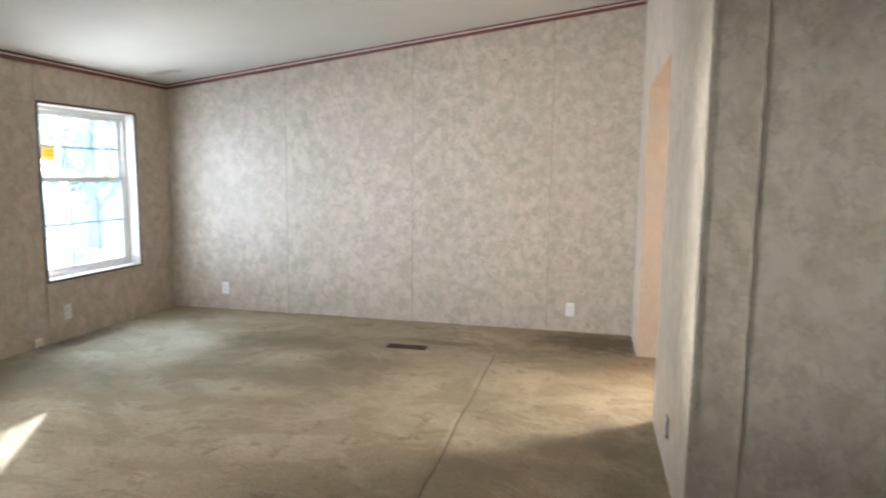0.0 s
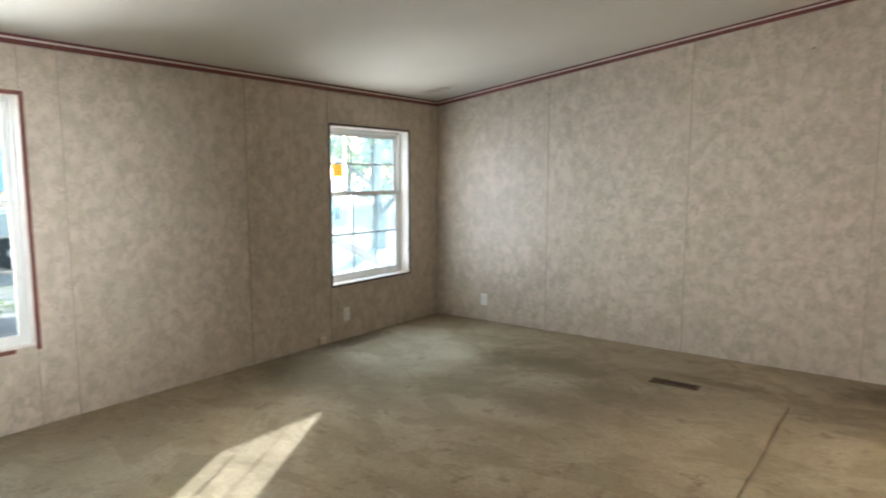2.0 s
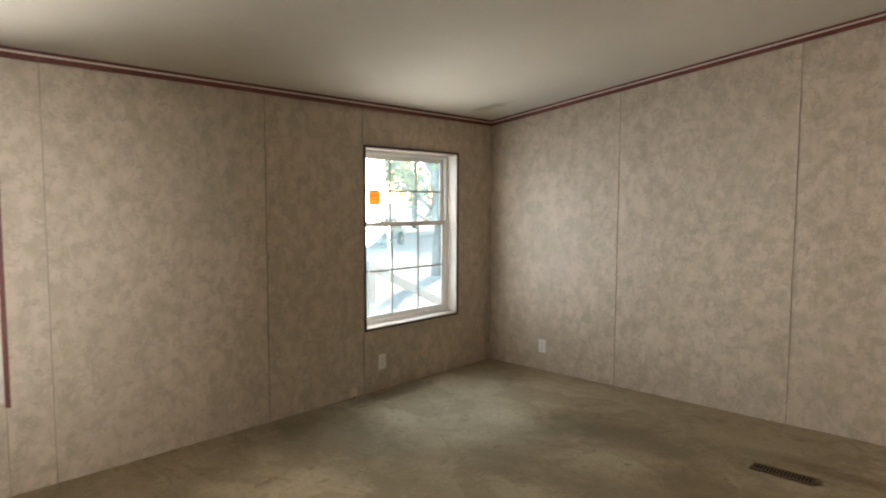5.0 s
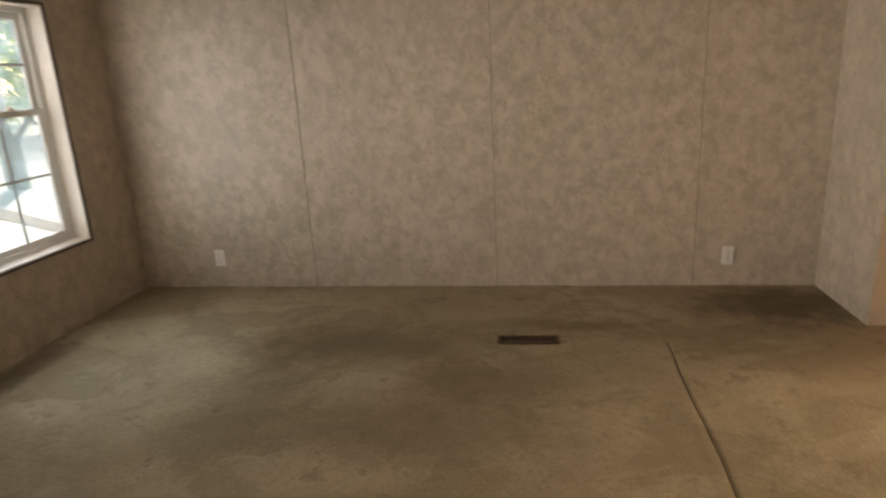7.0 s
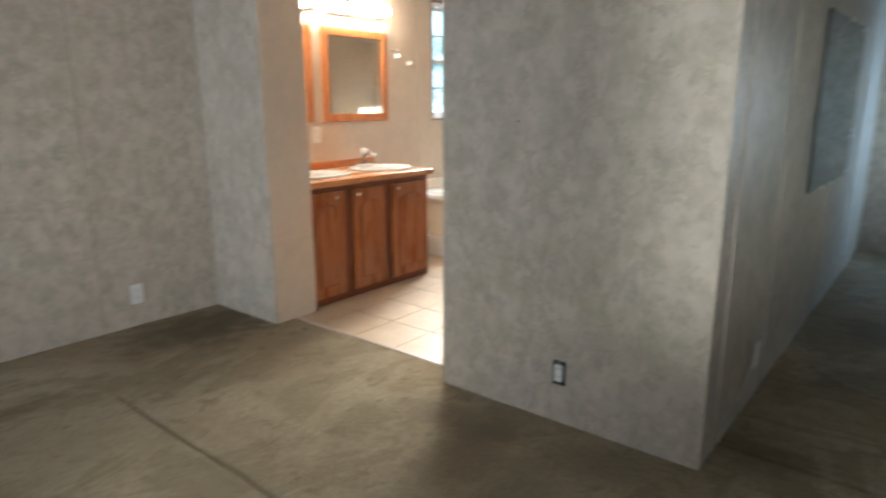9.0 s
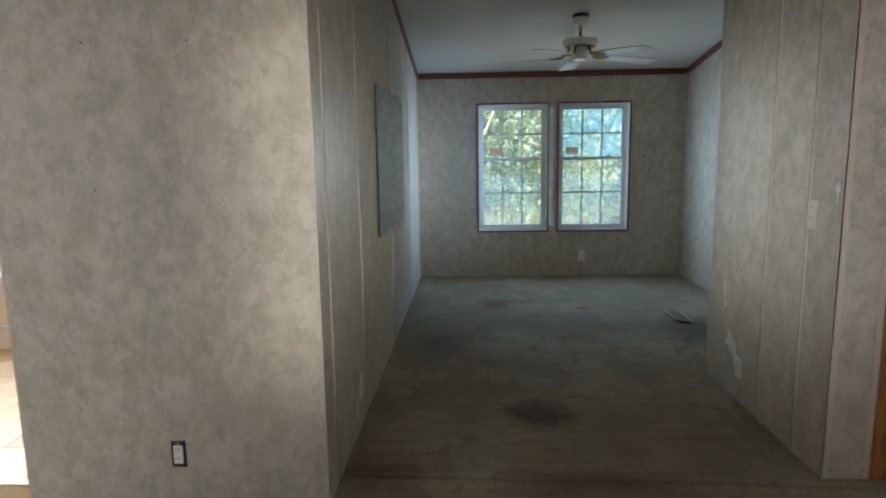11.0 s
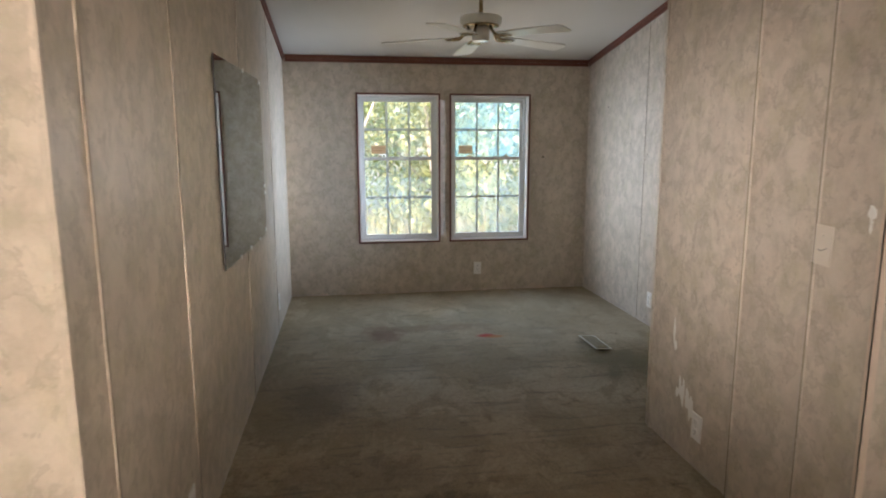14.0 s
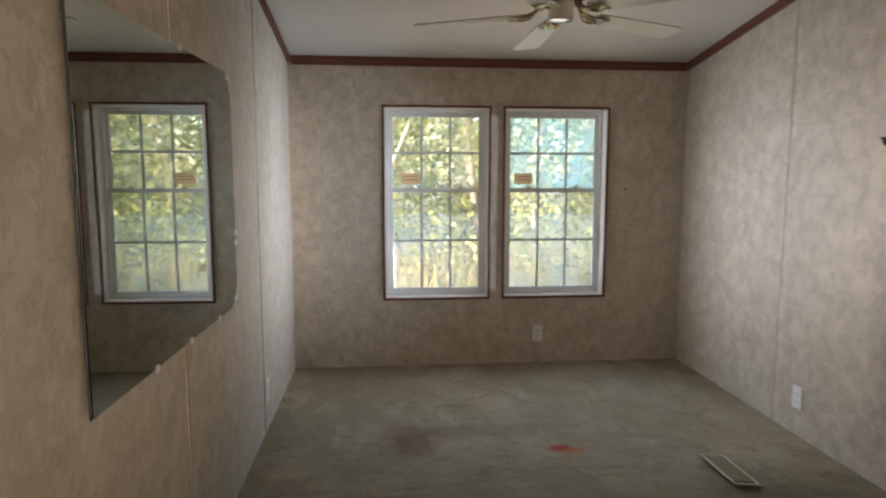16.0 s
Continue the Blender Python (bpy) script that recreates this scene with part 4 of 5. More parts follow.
for z in (-0.018, 0.018):
    for x in (-0.006, 0.006):
        part("slot", boxed(x - 0.0015, x + 0.0015, -0.0118, -0.0112, z, z + 0.008), SLOT, dev)
part("strap", boxed(-0.008, 0.008, -0.006, -0.0042, -0.050, 0.050), CHROME, bare)

jack = thing("phone_jack", "small ivory telephone jack box on the wall base", "phone jack", place_on("west", WEST, 1.448, 0.036))
part("body", boxed(-0.034, 0.034, -0.026, -0.0005, -0.032, 0.032, bevel=0.006), IVORY, jack)
part("socket", boxed(-0.006, 0.006, -0.028, -0.0262, -0.030, -0.022), SLOT, jack)
for u, y0 in ((-0.28, EAST), (-2.31, EAST)):
    solid("trim_scrap", prism(bmesh.new(), ((-0.05, -0.002), (0.05, -0.002), (0.035, 0.016), (0.012, 0.012), (-0.004, 0.030), (-0.03, 0.014)), -0.012, pose(0, -0.001, 0)), CORNER, "torn pale trim scrap at the wall base", "trim scrap", m=place_on("east", y0, u, 0.0))
switch = thing("switch_plate", "off-white blank switch plate with a pencilled tick", "switch plate", place_on("south", HALL_S, 0.448, 1.04) @ pose(0, -0.0005, 0, 0, 2, 0))
plate = part("plate", boxed(-0.037, 0.037, -0.005, 0, -0.060, 0.060, bevel=0.003), BEIGE_PLATE, switch)
part("screw", lathe(bmesh.new(), ((0.003, 0), (0.0025, 0.001)), pose(0, -0.005, 0.03, 90), 8), CHROME, plate)
part("pencil_mark", tube(bmesh.new(), ((-0.015, -0.0056, -0.012), (-0.006, -0.0056, -0.019), (0.02, -0.0056, -0.006)), 0.0009, 5), NAIL, plate)


def smear(side, plane, u, z, w, h, seed):
    """A dab of filler with an uneven edge."""
    rng = random.Random(seed)
    bm = bmesh.new()
    n = 18
    ring = []
    for i in range(n):
        a = 2 * math.pi * i / n
        r = 0.65 + 0.5 * rng.random()
        ring.append((w / 2 * r * math.cos(a), h / 2 * r * math.sin(a)))
    prism(bm, ring, 0.0012)
    solid("spackle_patch", bm, SPACKLE, "thin dab of white wall filler", "spackle", group="filler dabs", m=place_on(side, plane, u, z) @ pose(0, -0.0014, 0))


for k, (u, z, w, h) in enumerate(((0.285, 1.155, 0.028, 0.045), (0.284, 1.118, 0.012, 0.05), (1.262, 0.53, 0.018, 0.12), (1.245, 0.47, 0.025, 0.05), (1.19, 0.30, 0.022, 0.10), (1.165, 0.275, 0.026, 0.13),
                                   (1.13, 0.27, 0.03, 0.10), (1.10, 0.24, 0.05, 0.12), (1.21, 0.265, 0.03, 0.05))):
    smear("south", HALL_S, u, z, w, h, k)
smear("north", 0.0, 0.62, 0.13, 0.03, 0.09, 40)
for side, plane, u, z, r in (("north", NORTH, -1.119, 2.286, 0.007), ("east", 0.0, 0.779, 1.70, 0.004), ("east", 0.0, 0.41, 1.70, 0.004), ("east", 0.0, 0.78, 1.20, 0.004), ("north", NORTH, -1.94, 1.42, 0.004), ("north", NORTH, -0.72, 2.05, 0.004),
                             ("south", NOOK_S, 3.95, 1.66, 0.005), ("east", EAST, -2.311, 1.233, 0.009), ("south", NOOK_S, 3.2, 1.27, 0.004), ("south", NOOK_S, 3.5, 1.35, 0.004)):
    solid("nail_hole", lathe(bmesh.new(), ((r, 0.0), (r * 0.8, 0.0012)), pose(0, 0, 0, 90), 9), NAIL, "dark nail hole in the wall", "nail hole", group="nail holes", m=place_on(side, plane, u, z))
bm = bmesh.new()
for k in range(7):
    a = 0.9 * k
    r = 0.014 + 0.012 * (k % 3 == 0)
    tube(bm, ((0, -0.002, 0), (r * math.cos(a), -0.003, 1.4 * r * math.sin(a))), (0.008, 0.002), 5)
solid("wall_hole", bm, NAIL, "ragged dark hole broken into the wall", "hole", m=place_on("south", NOOK_S, 2.62, 1.478))


# ---- floor registers ----
def register(name, label, m, mat, length, width, slots, lift, rim=0.014, inner=None, gap=0.0):
    r = thing(name, label, "floor register", m)
    hl, hw = length / 2, width / 2
    bm = boxed(-hl, hl, -hw, -hw + rim, lift, lift + 0.007, bevel=0.002)
    box(bm, -hl, hl, hw - rim, hw, lift, lift + 0.007, bevel=0.002)
    box(bm, -hl, -hl + rim, -hw + rim, hw - rim, lift, lift + 0.007, bevel=0.002)
    box(bm, hl - rim, hl, -hw + rim, hw - rim, lift, lift + 0.007, bevel=0.002)
    part("frame", bm, mat, r)
    part("duct", boxed(-hl + rim - 0.002, hl - rim + 0.002, -hw + rim - 0.002, hw - rim + 0.002, lift - 0.001, lift + 0.001), DUCT, r)
    for k in range(slots):
        x = -hl + rim + gap + (length - 2 * rim - gap) * (k + 0.5) / slots
        part("slat", boxed(x - 0.0024, x + 0.0024, -hw + rim, hw - rim, lift + 0.0015, lift + 0.005), inner or mat, r)
    return r


register("floor_register", "brown metal floor register set into the carpet", pose(-1.715, 2.205, 0.0, 0, 0, 1), REGISTER, 0.315, 0.095, 17, 0.002)
register("floor_register", "beige metal floor register, one corner lifted", pose(2.675, -2.157, 0.009, 5.0, 0, 1), REGISTER_BEIGE, 0.29, 0.118, 26, 0.004, 0.009, REGISTER_TAN, 0.022)

# ---- mirror on the nook wall ----
glassy = thing("wall_mirror", "large frameless wall mirror with rounded far corners and clips", "mirror", pose(1.45, 0, 0, 0, 0, -0.6) @ pose(-1.45, 0, 0))
c = 0.055
outline = [(1.452, 0.822), (2.60, 0.812), (2.60 + c, 0.812 + c * 0.5), (2.69, 0.90), (2.695, 1.62), (2.66, 1.69), (2.61, 1.716), (1.448, 1.70)]
part("mirror_glass", prism(bmesh.new(), outline, 0.005, pose(0, -0.0125, 0)), OLD_MIRROR, glassy)
# Black strip stands for the shade in the gap at the left edge.
part("mirror_edge", boxed(1.443, 1.4478, -0.0125, -0.0075, 0.822, 1.70), SLOT, glassy)
part("backing", prism(bmesh.new(), [(x * 0.996 + 0.008, z * 0.996 + 0.005) for x, z in outline], 0.0015, pose(0, -0.0073, 0)), SLOT, glassy)
for x, z in ((1.81, 0.818), (2.10, 0.816), (2.42, 0.815), (2.66, 0.84), (2.11, 1.708), (2.655, 1.70), (2.694, 1.06), (2.694, 1.10)):
    part("clip", boxed(x - 0.012, x + 0.012, -0.017, -0.0127, z - 0.010, z + 0.010, bevel=0.003), PLASTIC, glassy)

# ---- ceiling fan ----
FAN = (2.89, -1.395)
fan = thing("ceiling_fan", "cream five-blade ceiling fan with brass blade arms", "ceiling fan", pose(FAN[0], FAN[1], ceiling_z(FAN[0])))
part("canopy", lathe(bmesh.new(), ((0.026, -0.070), (0.048, -0.060), (0.058, -0.02), (0.060, 0.012)), None, 24), FAN_WHITE, fan)
part("canopy_ring", lathe(bmesh.new(), ((0.062, -0.016), (0.064, -0.006), (0.062, 0.013)), None, 24), SLOT, fan)
part("downrod", lathe(bmesh.new(), ((0.013, -0.168), (0.013, -0.06)), None, 12), BRASS, fan)
part("motor_housing", lathe(bmesh.new(), ((0.085, -0.230), (0.122, -0.227), (0.132, -0.216), (0.132, -0.186), (0.122, -0.174), (0.06, -0.166), (0.02, -0.162)), None, 32), FAN_WHITE, fan)
part("motor_band", lathe(bmesh.new(), ((0.09, -0.241), (0.115, -0.237), (0.118, -0.2305)), None, 32), BRASS, fan)
part("switch_housing", lathe(bmesh.new(), ((0.045, -0.326), (0.055, -0.320), (0.056, -0.257), (0.048, -0.2415)), None, 24), FAN_WHITE, fan)
part("bottom_cap", lathe(bmesh.new(), ((0.012, -0.334), (0.05, -0.330), (0.055, -0.3255)), None, 24), CHROME, fan)
for k in range(5):
    turn = 1 + 72 * k
    m = pose(0, 0, -0.300, 0, 0, turn) @ pose(0, 0, 0, 0, 2.6, 0)
    bm = bmesh.new()
    tube(bm, ((0.075, 0, 0.062), (0.11, 0, 0.018), (0.15, 0, -0.004), (0.19, 0.0, -0.003)), (0.010, 0.008, 0.007, 0.006), 7)
    for s in (-1, 1):
        tube(bm, ((0.10, 0, 0.025), (0.14, s * 0.035, -0.002), (0.18, s * 0.045, -0.004), (0.20, s * 0.026, -0.003), (0.225, s * 0.034, -0.003)), (0.006, 0.006, 0.006, 0.005, 0.006), 6)
    box(bm, 0.165, 0.235, -0.045, 0.045, -0.004, 0.0, bevel=0.001)
    arm = part("blade_arm", bm, BRASS, fan, "ornate brass blade arm", m)
    for s in (-0.028, 0.028):
        part("screw", lathe(bmesh.new(), ((0.005, 0.0), (0.004, 0.003)), pose(0.215, s, -0.0075), 8), CHROME, arm)
    bm = bmesh.new()
    pts = [(0.17, -0.056), (0.61, -0.072), (0.64, -0.064), (0.65, -0.034), (0.65, 0.034), (0.64, 0.064), (0.61, 0.072), (0.17, 0.056)]
    prism(bm, pts, 0.006, pose(0, 0, 0, 90) @ pose(0, 0, 0))
    part("blade", bm, FAN_WHITE, fan, "", m @ pose(0, 0, 0.002, -7, 0, 0))

# ---- bathroom ----
vanity = thing("vanity", "cherry-stained bathroom vanity with three arched-panel doors", "vanity", pose(0, 0, 0))
FRONT = 2.475
part("body", boxed(0.302, 1.43, FRONT, NORTH - 0.001, 0.0, 0.765, bevel=0.003), CABINET_DARK, vanity)
part("face_frame", boxed(0.302, 1.432, FRONT - 0.004, FRONT - 0.0002, 0.70, 0.764), CABINET_DARK, vanity)
for x0, x1, knob in ((0.305, 0.592, 0.515), (0.672, 0.965, 0.70), (1.035, 1.415, 1.075)):
    d = part("door", boxed(x0, x1, FRONT - 0.020, FRONT - 0.005, 0.05, 0.728, bevel=0.005), CABINET, vanity)
    mid, half = (x0 + x1) / 2, (x1 - x0) / 2 - 0.055
    arch = [(mid - half, 0.12), (mid + half, 0.12), (mid + half, 0.60)] + [(mid + half * math.cos(a), 0.60 + 0.055 * math.sin(a)) for a in np.linspace(0.2, math.pi - 0.2, 9)] + [(mid - half, 0.60)]
    # Flat plate in darker wood; the groove's shade is put into its colour.
    part("panel_groove", prism(bmesh.new(), arch, 0.002, pose(0, FRONT - 0.0218, 0)), GROOVE_SHADE, d)
    inner = [(mid + (x - mid) * 0.9, 0.375 + (z - 0.375) * 0.955) for x, z in arch]
    part("raised_panel", prism(bmesh.new(), inner, 0.004, pose(0, FRONT - 0.0262, 0)), CABINET, d)
    part("knob", lathe(bmesh.new(), ((0.006, 0.0), (0.006, 0.012), (0.015, 0.018), (0.015, 0.024), (0.008, 0.028)), pose(knob, FRONT - 0.020, 0.695, 90), 14), CHROME, d, "brushed metal knob")
counter = solid("countertop", boxed(0.301, 1.452, FRONT - 0.055, NORTH - 0.0005, 0.766, 0.806, bevel=0.006), COUNTER, "orange wood-grain laminate vanity top", "countertop")
part("backsplash", boxed(0.301, 1.452, NORTH - 0.016, NORTH - 0.001, 0.8065, 0.86, bevel=0.003), COUNTER, counter)


def sink(x, y):
    s = thing("sink", "oval white drop-in sink", "sink", pose(x, y, 0.8062), group="vanity sinks")
    bm = bmesh.new()
    lathe(bm, ((0.255, 0.0), (0.257, 0.010), (0.245, 0.016), (0.215, 0.012), (0.19, -0.006), (0.10, -0.03), (0.02, -0.034)), Matrix.Diagonal((1, 0.80, 1, 1)), 36)
    part("basin", bm, PORCELAIN, s)
    part("drain", lathe(bmesh.new(), ((0.022, -0.033), (0.018, -0.030)), None, 14), CHROME, s)
    f = thing("faucet", "chrome faucet with a clear acrylic handle", "faucet", pose(x, y + 0.165, 0.8225), group="vanity faucets")
    bm = boxed(-0.075, 0.075, -0.022, 0.022, 0.0, 0.02, bevel=0.008)
    tube(bm, ((0, 0, 0.015), (0, 0, 0.07), (0, -0.03, 0.095), (0, -0.08, 0.10), (0, -0.115, 0.085)), (0.020, 0.017, 0.014, 0.012, 0.011), 12)
    part("spout", bm, CHROME, f)
    part("handle", lathe(bmesh.new(), ((0.016, 0.07), (0.022, 0.085), (0.024, 0.115), (0.016, 0.128)), None, 12), PLASTIC, f)
    part("lever", tube(bmesh.new(), ((0.01, 0, 0.105), (0.055, -0.01, 0.112)), 0.006, 8), CHROME, f)


sink(1.195, 2.725)
sink(0.585, 2.725)


def framed_mirror(x0, x1, z0, z1):
    m = thing("bathroom_mirror", "square wall mirror in an orange oak frame", "mirror", group="vanity mirrors")
    w = 0.058
    y0, y1 = NORTH - 0.024, NORTH - 0.001
    for b in ((x0, x0 + w, z0, z1), (x1 - w, x1, z0, z1), (x0 + w, x1 - w, z1 - w, z1), (x0 + w, x1 - w, z0, z0 + w)):
        part("frame_bar", boxed(b[0], b[1], y0, y1, b[2], b[3], bevel=0.006), MIRROR_WOOD, m)
    part("mirror_glass", boxed(x0 + w, x1 - w, NORTH - 0.012, NORTH - 0.008, z0 + w, z1 - w), MIRROR, m)


framed_mirror(0.955, 1.618, 1.142, 1.812)
framed_mirror(0.305, 0.862, 1.142, 1.812)


def light_bar(x):
    b = thing("vanity_light", "chrome bar light with four lit globe bulbs", "light", pose(x, NORTH, 1.955), group="vanity lights")
    part("bar", boxed(-0.30, 0.30, -0.034, -0.001, -0.055, 0.055, bevel=0.008), CHROME, b)
    for k in range(4):
        bx = -0.2325 + 0.155 * k
        s = part("socket", lathe(bmesh.new(), ((0.022, 0.0), (0.022, 0.022), (0.017, 0.026)), pose(bx, -0.034, 0, 90), 14), CHROME, b)
        prof = [(max(0.002, 0.042 * math.sin(a)), 0.024 + 0.042 - 0.042 * math.cos(a)) for a in np.linspace(0.35, math.pi, 12)]
        part("bulb", lathe(bmesh.new(), prof, pose(bx, -0.034, 0, 90), 18), BULB, s, "lit globe bulb")


light_bar(1.285)
light_bar(0.605)

tub = thing("bathtub", "almond garden tub with a panelled apron and white step", "bathtub", pose(0, 0, 0))
bm = boxed(1.93, 3.62, 1.55, NORTH - 0.002, 0.17, 0.47, bevel=0.01)
part("apron", bm, ACRYLIC, tub)
part("base_step", boxed(1.90, 3.65, 1.50, NORTH - 0.001, 0.0, 0.17, bevel=0.008), PORCELAIN, tub)
bm = bmesh.new()
box(bm, 1.90, 2.05, 1.50, NORTH - 0.003, 0.4705, 0.53, bevel=0.015)
box(bm, 3.5, 3.65, 1.50, NORTH - 0.003, 0.4705, 0.53, bevel=0.015)
box(bm, 2.04, 3.51, 1.50, 1.65, 0.4705, 0.53, bevel=0.015)
box(bm, 2.04, 3.51, NORTH - 0.14, NORTH - 0.003, 0.4705, 0.53, bevel=0.015)
part("rim", bm, PORCELAIN, tub)
part("surround", boxed(1.97, 3.7, NORTH - 0.012, NORTH - 0.0008, 0.531, 0.62, bevel=0.004), ACRYLIC, tub)

for x, z in ((1.745, 1.65), (1.885, 1.60)):
    h = thing("towel_bracket", "small white towel-rod bracket with no rod", "towel bracket", pose(x, NORTH, z), group="towel brackets")
    part("base", boxed(-0.02, 0.02, -0.006, -0.0005, -0.022, 0.022, bevel=0.002), PORCELAIN, h)
    part("arm", boxed(-0.010, 0.010, -0.045, -0.0065, -0.014, 0.012, bevel=0.003), PORCELAIN, h)
rod = thing("towel_shelf_rail", "thin chrome rail above the towel bracket", "rail", pose(1.72, NORTH, 1.69))
part("rail", tube(bmesh.new(), ((-0.05, -0.02, 0), (0.06, -0.02, 0)), 0.004, 8), CHROME, rod)
part("post", tube(bmesh.new(), ((0, -0.0005, 0), (0, -0.02, 0)), 0.005, 8), CHROME, rod)

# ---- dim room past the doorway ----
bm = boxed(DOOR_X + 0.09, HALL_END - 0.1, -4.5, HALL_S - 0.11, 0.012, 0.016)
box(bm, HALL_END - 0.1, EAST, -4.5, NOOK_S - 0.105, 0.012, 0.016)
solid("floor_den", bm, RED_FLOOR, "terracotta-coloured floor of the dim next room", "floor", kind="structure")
kit = thing("base_cabinet", "dark cherry base cabinet end beside the doorway", "cabinet", pose(0, 0, 0))
part("body", boxed(1.13, 1.370, -3.0, -2.04, 0.017, 0.87, bevel=0.003), CABINET_DARK, kit)
for y0 in (-2.96, -2.50):
    d = part("door", boxed(1.112, 1.1295, y0, y0 + 0.42, 0.09, 0.83, bevel=0.004), CABINET, kit)
    part("raised_panel", boxed(1.105, 1.1118, y0 + 0.06, y0 + 0.36, 0.16, 0.76, bevel=0.003), CABINET, d)
solid("kitchen_countertop", boxed(1.09, 1.372, -3.03, -2.035, 0.871, 0.912, bevel=0.006), DARK_TOP, "dark worn countertop on the base cabinet", "countertop")
# Post takes dark cabinet wood so that the room's dimness is in its colour.
solid("cabinet_end_panel", boxed(1.20, 1.34, -3.14, -3.06, 0.017, 0.93, bevel=0.003), CABINET_DARK, "wooden post at the cabinet end, darkened for the dim room", "post")
wall("wall_den", "taupe wall of the dim room, its dimness put into the paint", "y", -4.5, -4.6, 0.36, EAST, (), (), DIMMED_PAINT)
hearth = solid("hearth_wall", boxed(1.35, 2.62, -4.49, -4.44, 0.017, 2.36), DIMMED_PAINT, "rough brown stone chimney breast in the dim room", "stonework", kind="structure")
rng = random.Random(4)
z = 0.02
stones = []
while z < 2.25:
    h = rng.choice((0.09, 0.12, 0.15))
    x = 1.36
    while x < 2.55:
        w = rng.uniform(0.12, 0.28)
        w = min(w, 2.61 - x)
        if w > 0.05:
            stones.append((x, z, w, h, rng.uniform(0.015, 0.035)))
        x += w + 0.012
    z += h + 0.012
for x, z, w, h, d in stones:
    part("stone", boxed(x, x + w, -4.44 - 0.002, -4.44 + d, z, z + h, bevel=0.012), STONE, hearth)


# ---- yard ----
bm = bmesh.new()
vs = [bm.verts.new((x, y, GROUND)) for x, y in ((-400, -400), (400, -400), (400, 400), (-400, 400))]
bm.faces.new(vs)
solid("ground", bm, YARD, "bare sandy yard with patches of turf", "ground", kind="structure")
solid("skirting", boxed(WEST - 0.15, EAST + 0.15, SOUTH - 0.15, NORTH + 0.15, GROUND, -0.25), GREY_LUMBER, "house underside behind skirting", "skirting", kind="structure")


def leaf_cloud(bm, rng, centre, size, count, leaf):
    """Many small tilted leaves in a loose clump."""
    c = Vector(centre)
    for _ in range(count):
        while True:
            p = Vector((rng.uniform(-1, 1), rng.uniform(-1, 1), rng.uniform(-1, 1)))
            if 0.1 < p.length < 1:
                break
        p = c + Vector((p.x * size[0], p.y * size[1], p.z * size[2]))
        q = Euler((rng.uniform(-1.2, 1.2), rng.uniform(-1.2, 1.2), rng.uniform(0, 6.28))).to_matrix()
        s = leaf * rng.uniform(0.6, 1.4)
        bm.faces.new([bm.verts.new(p + q @ Vector(v) * s) for v in ((-0.5, -0.1, 0), (0, -0.32, 0.06), (0.55, 0, 0), (0, 0.32, 0.06))])


def tree(name, label, x, y, height, spread, seed, bark, leaves, low=0.25, clumps=26, per=110, leaf=0.16, radius=0.11, group="trees round the yard"):
    rng = random.Random(seed)
    t = thing(name, label, "tree", pose(x, y, GROUND), group=group)
    top = height * 0.9
    path = [(0.12 * math.sin(i * 1.3 + seed), 0.12 * math.cos(i * 1.7 + seed), top * i / 6) for i in range(7)]
    path[0] = (0, 0, -0.05)
    part("trunk", tube(bmesh.new(), path, [radius * (1.25 - i / 7) for i in range(7)], 10), bark, t)
    crown_bm = bmesh.new()
    for k in range(clumps):
        h = height * rng.uniform(low, 1.0)
        a = rng.uniform(0, 6.28)
        r = spread * rng.uniform(0.15, 1.0) * (1.1 - 0.6 * abs(h / height - 0.55))
        end = (r * math.cos(a), r * math.sin(a), h)
        if k % 3 == 0:
            base = path[min(6, max(1, int(h / top * 6) - 1))]
            part("limb", tube(bmesh.new(), (base, ((base[0] + end[0]) / 2, (base[1] + end[1]) / 2, (base[2] + h) / 2 + 0.1), end), (radius * 0.4, radius * 0.26, 0.012), 6), bark, t)
        leaf_cloud(crown_bm, rng, end, (spread * 0.34, spread * 0.34, height * 0.09), per, leaf)
    part("crown", crown_bm, leaves, t)
    return t


# the wood east of the house
rng = random.Random(11)
k = 0
for x, y in ((9.5, 0.2), (10.4, -2.1), (9.2, -4.4), (11.5, 2.6), (12.5, -0.8), (12.8, -5.4), (14.2, 1.2), (14.6, -3.0), (11.0, 5.2), (16.5, -1.0), (17, 4.2), (16.5, -6.2)):
    tree("tree", "leafy young tree in the sunlit wood", x, y, rng.uniform(4.8, 7.5), rng.uniform(1.3, 1.9), 20 + k, BARK, LEAVES_SUNLIT if k % 3 else LEAVES, low=0.12, clumps=30, per=190, leaf=0.10, radius=0.06)
    k += 1
for x, y in ((8.6, -0.74), (10.9, -3.3)):
    tree("pale_tree", "slender pale-barked tree at the wood's edge", x, y, 6.5, 1.0, 60 + k, PALE_BARK, LEAVES_SUNLIT, low=0.5, clumps=16, per=130, leaf=0.10, radius=0.065)
    k += 1
bm = bmesh.new()
rng = random.Random(5)
